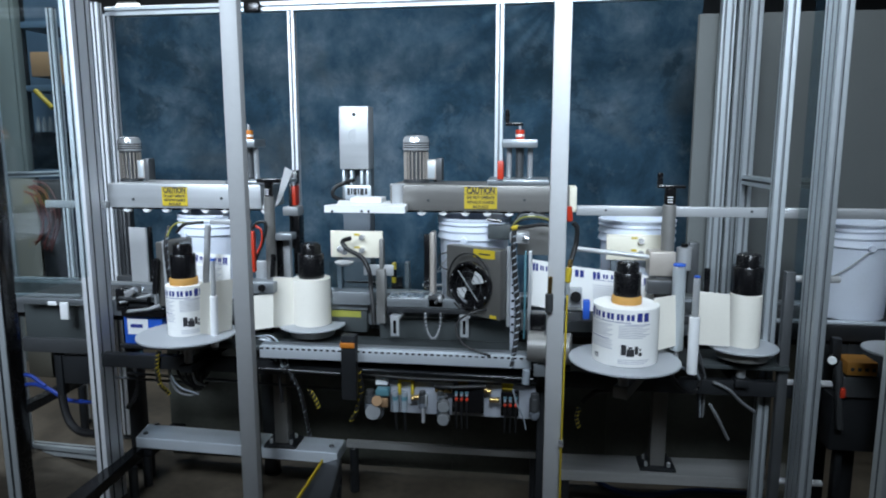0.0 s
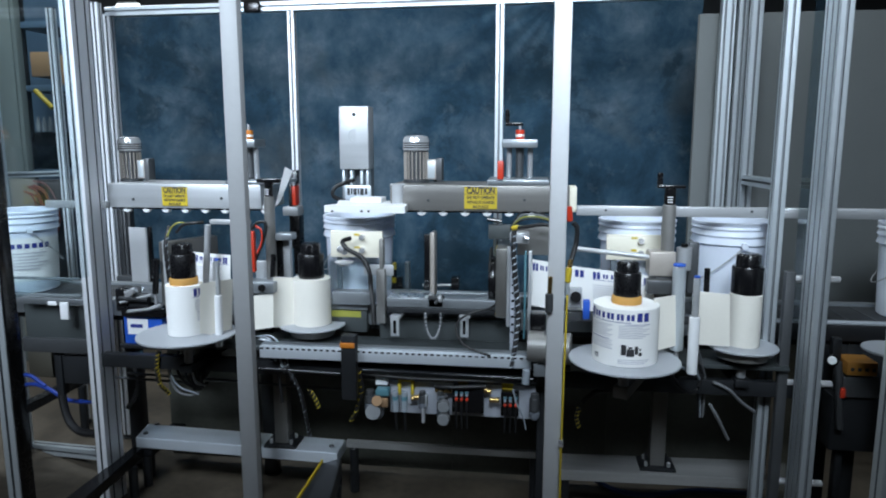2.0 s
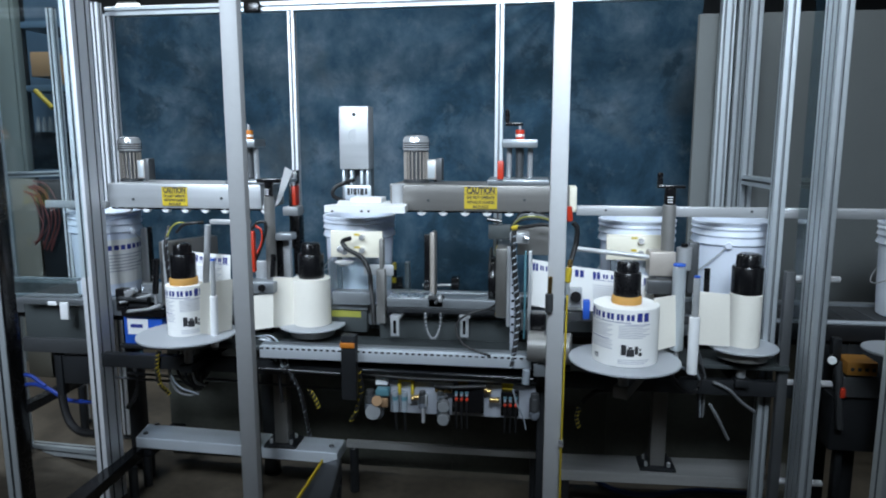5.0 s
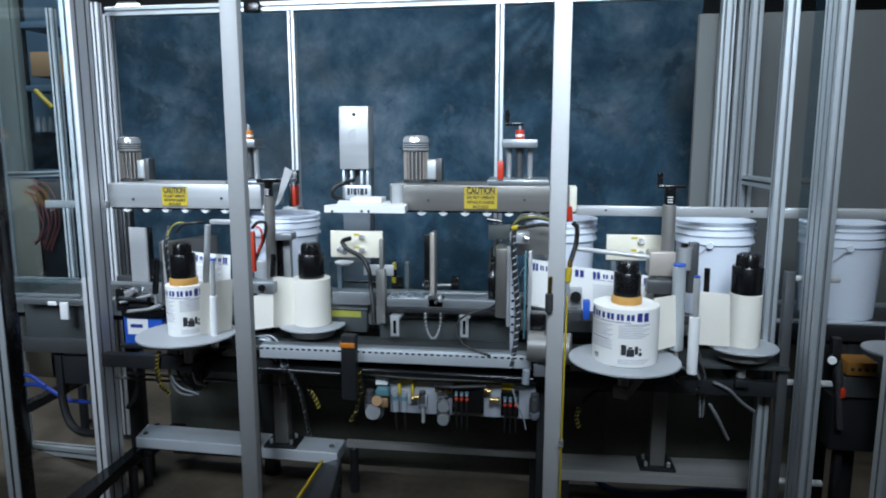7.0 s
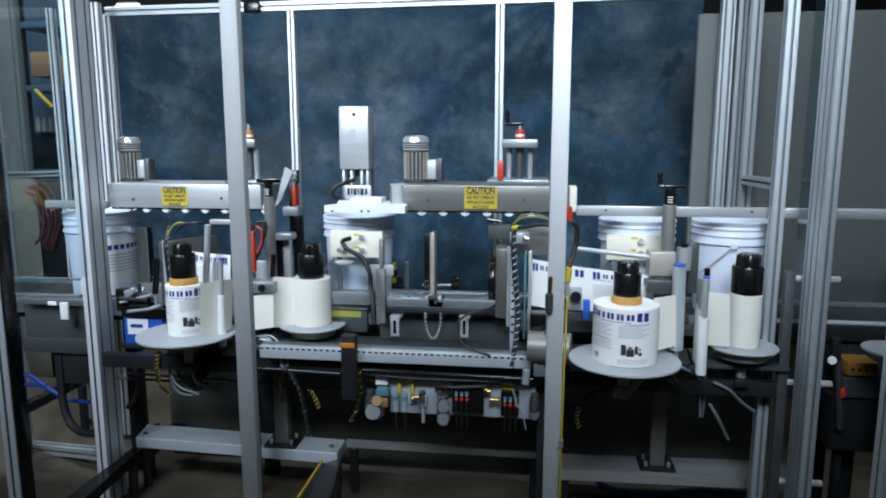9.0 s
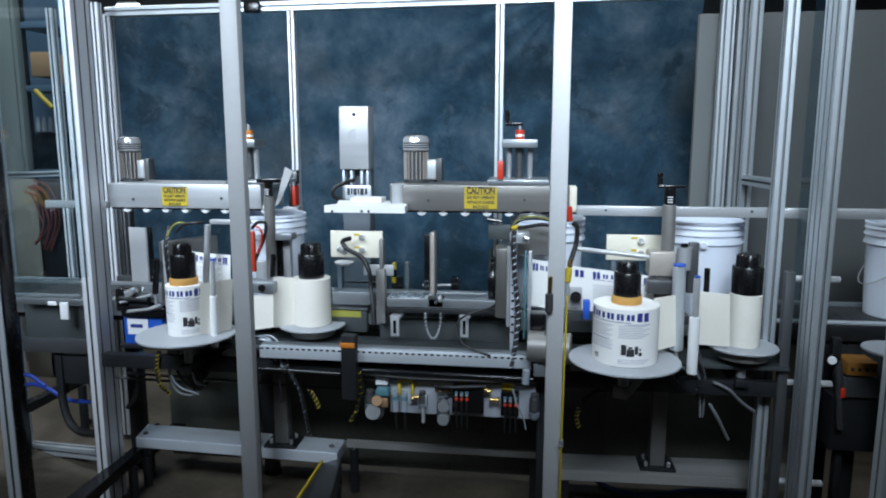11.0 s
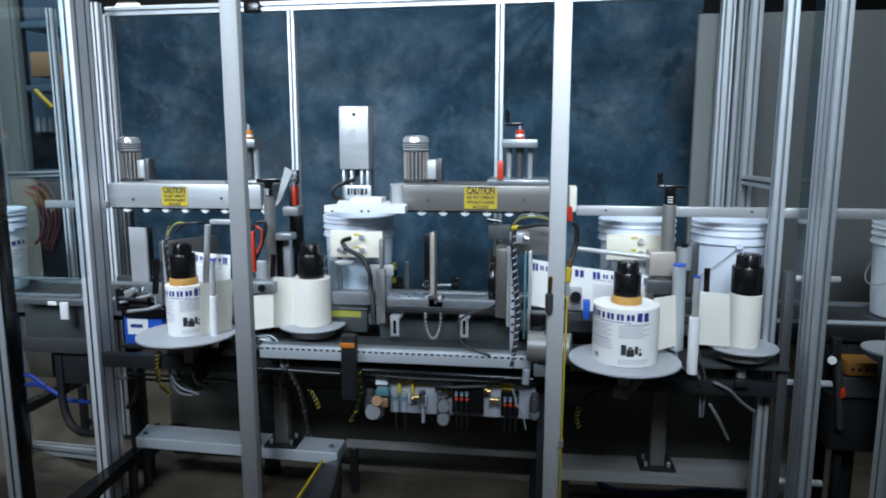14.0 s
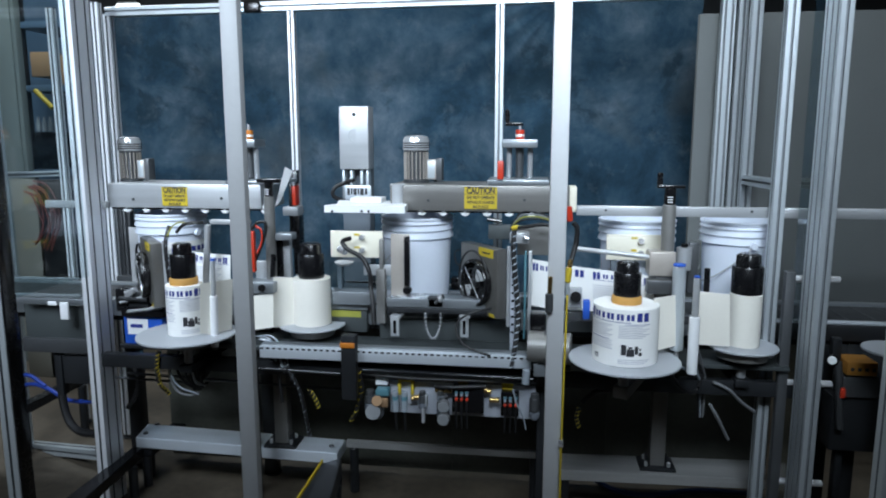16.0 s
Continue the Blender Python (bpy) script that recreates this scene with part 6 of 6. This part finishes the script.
# sheets added to hide the lit hall and keep the machine base dark
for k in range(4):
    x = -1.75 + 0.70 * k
    part("back_sheet", box(x, x + 0.6995, 2.99, 2.998, 0.03, 0.80, 0.003), UNDER_DARK, lower, "added black sheet that darkens the space under the conveyor")
skirt = solo("skirt_panel", box(1.032, 2.9, 2.655, 2.662, 0.55, 0.825, 0.003), DARKSTEEL, "dark sheet-steel skirt under the infeed belt", "skirt panel")

# ---- outfeed side ----
table = thing("outfeed_table", (-1.954, 2.5, 0.949), "stainless outfeed side table with slotted brackets", "side table")
top = part("clear_guide", box(-2.40, -1.85, 2.54, 2.546, 0.935, 1.006, 0.002), GLASS, table, "clear guide strip")
top.visible_shadow = False
part("guide_bar", box(-2.40, -1.85, 2.536, 2.552, 0.998, 1.008, 0.002), TABLETOP, table, "bright guide edge")
part("guide_bar", box(-2.40, -1.85, 2.536, 2.552, 0.926, 0.938, 0.002), TABLETOP, table, "bright guide edge")
part("edge", box(-2.125, -1.837, 2.53, 2.56, 0.908, 0.922, 0.003), ALU_H, table)
for b in ((-1.944, -1.908, 2.53, 2.542, 0.832, 0.905), (-1.997, -1.956, 2.53, 2.542, 0.891, 0.908)):
    part("bracket", box(*b, 0.002), WHITE, table)
part("panel", box(-2.165, -1.886, 2.6, 2.612, 0.724, 0.875, 0.003), SHEETGREY, table)
part("panel", box(-2.173, -1.86, 2.58, 2.61, 0.668, 0.731, 0.003), GREYSTEEL, table)
part("leg", box(-2.046, -2.014, 2.6, 2.64, 0.468, 0.659, 0.003), DARKSTEEL, table)
part("box", box(-2.007, -1.879, 2.6, 2.68, 0.524, 0.652, 0.004), DARKSTEEL, table)

shelf = thing("storage_rack", (-4.063, 5.2, 1.334), "dark storage rack with pale blue shelves", "storage rack")
for a in (-4.147, -3.665):
    part("upright", box(a - 0.03, a + 0.03, 5.2, 5.26, 0.0, 3.3, 0.004), DARKSTEEL, shelf)
for z in (2.015, 2.513, 1.334, 0.3):
    part("shelf_board", box(-4.147, -3.665, 5.2, 5.8, z - 0.05, z, 0.004), SHELFBLUE, shelf)
part("back_sheet", box(-4.626, -4.088, 5.801, 5.82, 0.0, 3.3, 0), SHELFBLUE, shelf, "slate blue back sheet")
solo("carton", box(-4.095, -3.914, 5.25, 5.55, 2.087, 2.284, 0.006), CARD, "brown cardboard carton on the rack", "carton")
solo("carton", box(-3.898, -3.719, 5.25, 5.55, 2.022, 2.254, 0.006), CARD, "brown cardboard carton on the rack", "carton")
solo("yellow_strap", cyl(0.02, (-4.022, 5.18, 1.973), (-3.876, 5.18, 1.829), 12), YELLOW, "yellow brace across the rack", "brace")
solo("tool_case", box(-4.129, -3.909, 5.22, 5.52, 1.338, 1.639, 0.01), BLACK, "black tool case on the rack", "tool case")
for k in range(5):
    x = -4.112 + 0.055 * k
    solo("bottle", lathe([(0, 0), (0.02, 0), (0.02, 0.07), (0.012, 0.09), (0.012, 0.12), (0, 0.12)], (x, 5.3, 1.644 + 0.002), 14), CLEARP, "small pale bottle on the tool case", "bottle", "bottles on the rack")
cab = thing("steel_cabinet", (-3.51, 4.4, 0), "tall grey-green steel cabinet behind the outfeed", "cabinet")
part("body", box(-3.599 - 0.1, -3.446, 4.3, 4.36, 0.0, 3.0, 0.006), CABINET, cab)
part("door", box(-3.599 - 0.09, -3.467, 4.285, 4.2995, 0.06, 2.95, 0.004), CABINET, cab)
board = solo("hose_board", box(-3.339, -3.146, 4.0, 4.03, 0.0, 1.323, 0.004), BEIGE, "beige upright board beside the red hoses", "board")
hang = thing("hose_reel", (-3.019, 3.95, 1.285), "coil of dull red air hose on a dark hanger", "hose coil")
part("hanger", box(-3.17, -2.943, 4.0, 4.02, 0.0, 1.324, 0.004), DARKSTEEL, hang)
OUTER = [(-3.142, 3.95, 1.305), (-3.058, 3.95, 1.284), (-3.001, 3.95, 1.192), (-2.981, 3.95, 1.077), (-3.012, 3.95, 0.96), (-3.045, 3.95, 0.865)]
INNER = [(-3.14, 3.95, 1.248), (-3.073, 3.95, 1.213), (-3.043, 3.95, 1.12), (-3.034, 3.95, 1.047), (-3.073, 3.95, 0.974), (-3.116, 3.95, 0.944)]
for k in range(8):
    f = k / 7
    line = [Vector(a).lerp(Vector(b), f) + Vector((0.012 * math.sin(2.3 * k + j), -0.012 * k, 0.014 * math.cos(1.7 * k + j))) for j, (a, b) in enumerate(zip(OUTER, INNER))]
    part("hose", tube(line, 0.005, 8), HOSE, hang, "dull red rubber hose")
solo("rail_clamp", box(-1.416, -1.336, 3.3, 3.33, 2.186, 2.239, 0.006), BLACK, "black clamp on the long top rail", "clamp")

# ---- pails on the line ----
LINE, DECK = 2.80, 0.895


def make_pail():
    ob = thing("pail", (0, 0, 0), "open white ribbed plastic pail with a wire handle", "pail", "pails on the line")
    h, rt, rb = 0.368, 0.143, 0.130
    prof = [(0, 0.006), (rb - 0.012, 0.006), (rb - 0.006, 0), (rb, 0.004), (rb + 0.001, 0.02)]
    wall = lambda z: rb + 0.001 + (rt - rb) * z / h
    zs = [0.27, 0.276, 0.283, 0.289, 0.305, 0.309, 0.316, 0.320, 0.332, 0.336, 0.342, 0.346, 0.353, 0.357, 0.366, 0.368]
    out = [0, 0.0, 0.011, 0.010, 0.003, 0.003, 0.010, 0.009, 0.003, 0.003, 0.009, 0.008, 0.003, 0.008, 0.008, 0.004]
    prof += [(wall(z), z) for z in (0.08, 0.16, 0.24)]
    prof += [(wall(z) + o, z) for z, o in zip(zs, out)]
    prof += [(rt - 0.003, h - 0.003), (rt - 0.004, 0.3), (rb - 0.004, 0.012), (0, 0.010)]
    part("shell", lathe(prof, (0, 0, 0), 64), PAIL, ob)
    for a in (-98, 82):
        m = pose(0, 0, 0, 0, 0, a)
        bm = move(cyl(0.014, (wall(0.29), 0, 0.283), (wall(0.29) + 0.020, 0, 0.283), 18), m)
        part("handle_ear", bm, PAIL, ob)
    arc = []
    for k in range(13):
        t = math.pi * k / 12
        r = wall(0.28) + 0.016
        arc.append((r * math.cos(t), -r * math.sin(t) * 0.99, 0.283 - 0.16 * math.sin(t)))
    part("wire_handle", move(tube(arc, 0.0022, 6, None, 3), pose(0, 0, 0, 0, 0, -98)), STEEL, ob, "thin bent wire handle")
    return ob


def label_pail(ob):
    """The wrap label, on the far side until the pail is turned at the last applicator."""
    shell = [o for o in ob.children if o.name.startswith("shell")][0]
    bm = bmesh.new()
    lo, hi, n = [], [], 20
    for i in range(n + 1):
        a = radians(20 + 140 * i / n)
        for ring, z in ((lo, 0.055), (hi, 0.25)):
            r = 0.1318 + 0.013 * z / 0.368
            ring.append(bm.verts.new((r * math.cos(a), r * math.sin(a), z)))
    for i in range(n):
        bm.faces.new((lo[i], lo[i + 1], hi[i + 1], hi[i])).smooth = True
    lab = part("label", bm, PAPER, shell, "white wrap label with a navy word-mark")
    bm = bmesh.new()
    for k in range(7):
        a0 = 38 + 11.5 * k
        wrap_patch(0.1408 + 0.0004, a0, a0 + 8, 0.205, 0.226, bm, 2)
    part("word_mark", bm, NAVY, lab)
    bm = bmesh.new()
    for k in range(6):
        wrap_patch(0.1398 + 0.0008, 40, 110 - 8 * (k % 3), 0.180 - 0.014 * k, 0.185 - 0.014 * k, bm)
    part("small_print", bm, INK, lab)


# ---- what moves ----
QUEUE, STATION, GATE = 0.784, 0.418, -0.726
# times at which each pail reaches and leaves the queue stop, the first applicator and the gate
CYCLES = [
    (None, None, None, -5.3, -2.9, -1.45),
    (None, None, None, -1.34, 1.00, 2.43),
    (None, None, -0.1, 2.43, 4.86, 6.37),
    (0.95, 2.97, 3.78, 6.37, 8.71, 10.25),
    (4.95, 6.86, 7.62, 10.25, 12.67, 14.13),
    (7.87, 10.76, 11.57, 14.13, 16.52, 18.0),
    (12.75, 14.59, 15.40, 18.0, None, None),
    (16.07, 18.5, None, None, None, None),
]
# time after leaving the gate, and where the pail then is
AFTER = [(1.15, -1.328), (1.38, -1.343), (1.87, -1.574), (2.25, -1.715), (2.55, -1.883), (2.75, -1.953),
         (2.95, -2.050), (3.15, -2.150), (3.35, -2.250), (3.55, -2.355), (3.75, -2.462), (3.95, -2.58), (5.2, -3.25), (7.5, -4.5), (30, -4.5)]
WAIT = 1.393
ARRIVE = 0.47


def pail_track(c):
    aq, dq, a1, d1, ag, dg = c
    pts = []
    if aq is not None:
        run = (WAIT - QUEUE) / ARRIVE
        go = aq - run
        pts += [(-4, WAIT + 0.9), (go - 3.2, WAIT + 0.9), (go - 2.3, WAIT + 0.11), (go - 0.7, WAIT + 0.07), (go, WAIT), (aq, QUEUE)]
        if dq < 17:
            pts += [(dq, QUEUE)]
    if a1 is not None:
        pts += [(a1, STATION)]
    if d1 is not None:
        pts += [(d1, STATION)]
    if ag is not None:
        pts += [(ag, GATE), (dg, GATE)] + [(dg + t, x) for t, x in AFTER]
    return pts


def along(pts, t):
    if t <= pts[0][0]:
        return pts[0][1]
    for (a, x), (b, y) in zip(pts, pts[1:]):
        if t <= b:
            return x + (y - x) * (t - a) / (b - a)
    return pts[-1][1]


TRACKS = [pail_track(c) for c in CYCLES]


def ramp(x, a, b):
    f = min(1, max(0, (x - a) / (b - a)))
    return f * f * (3 - 2 * f)


def swing(tracks, t, opens, opened, closes, closed):
    """How far a swing unit stands open, by the pail that is passing it (all in metres along the line)."""
    best = 0
    for tr in tracks:
        x = along(tr, t)
        best = max(best, ramp(x, opens, opened) * (1 - ramp(x, closes, closed)))
    return best


# each labelling stroke: when it begins; the reels turn and the dancers give way
STROKES = [ag + 0.28 for ag in (0.99, 4.86, 8.71, 12.67, 16.52)]


def spin(t, wait, length, turn):
    return sum(turn * ramp(t, s + wait, s + wait + length) for s in STROKES)


def give(t, wait, length):
    return max(ramp(t, s + wait - 0.1, s + wait + 0.12) * (1 - ramp(t, s + wait + length, s + wait + length + 0.2)) for s in STROKES)


def turned(t, track):
    """The pails turn a third round while the last applicator holds them."""
    x = along(track, t)
    return 92 * (1 - ramp(x, -1.582, -1.333)) + 20 * (1 - ramp(x, -2.23, -2.02))


def motions():
    steps = [i / 10 for i in range(161)]
    for i, (pail, track) in enumerate(zip(PAILS, TRACKS)):
        walk(pail, [(t, pose(along(track, t), LINE, DECK, 0, 0, -10 + 7 * (i % 4) - turned(t, track))) for t in steps])
    for door, hinge, marks in ((fan_r, FAN_R, (0.05, -0.241, -0.414, -0.57)), (fan_l, FAN_L, (-1.294, -1.55, -1.715, -1.836))):
        walk(door, [(t, pose(*hinge, 0, 0, (60 if door is fan_r else 68) * swing(TRACKS, t, *marks) - (0 if door is fan_r else 28))) for t in steps])
    walk(wing, [(t, pose(*WING, 0, 0, 82 * swing(TRACKS, t, -0.225, -0.486, -0.57, -0.704))) for t in steps])
    for ob, p, wait, length, turn in ((reel_rp, RP, 0.0, 0.55, -180), (reel_rw, RW, 0.0, 0.55, -300), (reel_lp, LP, 0.35, 0.7, -360), (reel_lw, LW, 0.35, 0.7, -250)):
        walk(ob, [(t, pose(*p, 0, 0, spin(t, wait, length, turn))) for t in steps])
    for ob, p, wait, length in ((dancer_r, dancer_r.location.copy(), 0.0, 0.4), (dancer_l, dancer_l.location.copy(), 0.0, 0.6)):
        walk(ob, [(t, pose(*p, 0, 0, 32 * give(t, wait, length))) for t in steps])


PAILS = [make_pail()]
label_pail(PAILS[0])
PAILS += [copy_thing(PAILS[0], pose(0, LINE, DECK)) for _ in CYCLES[1:]]
motions()
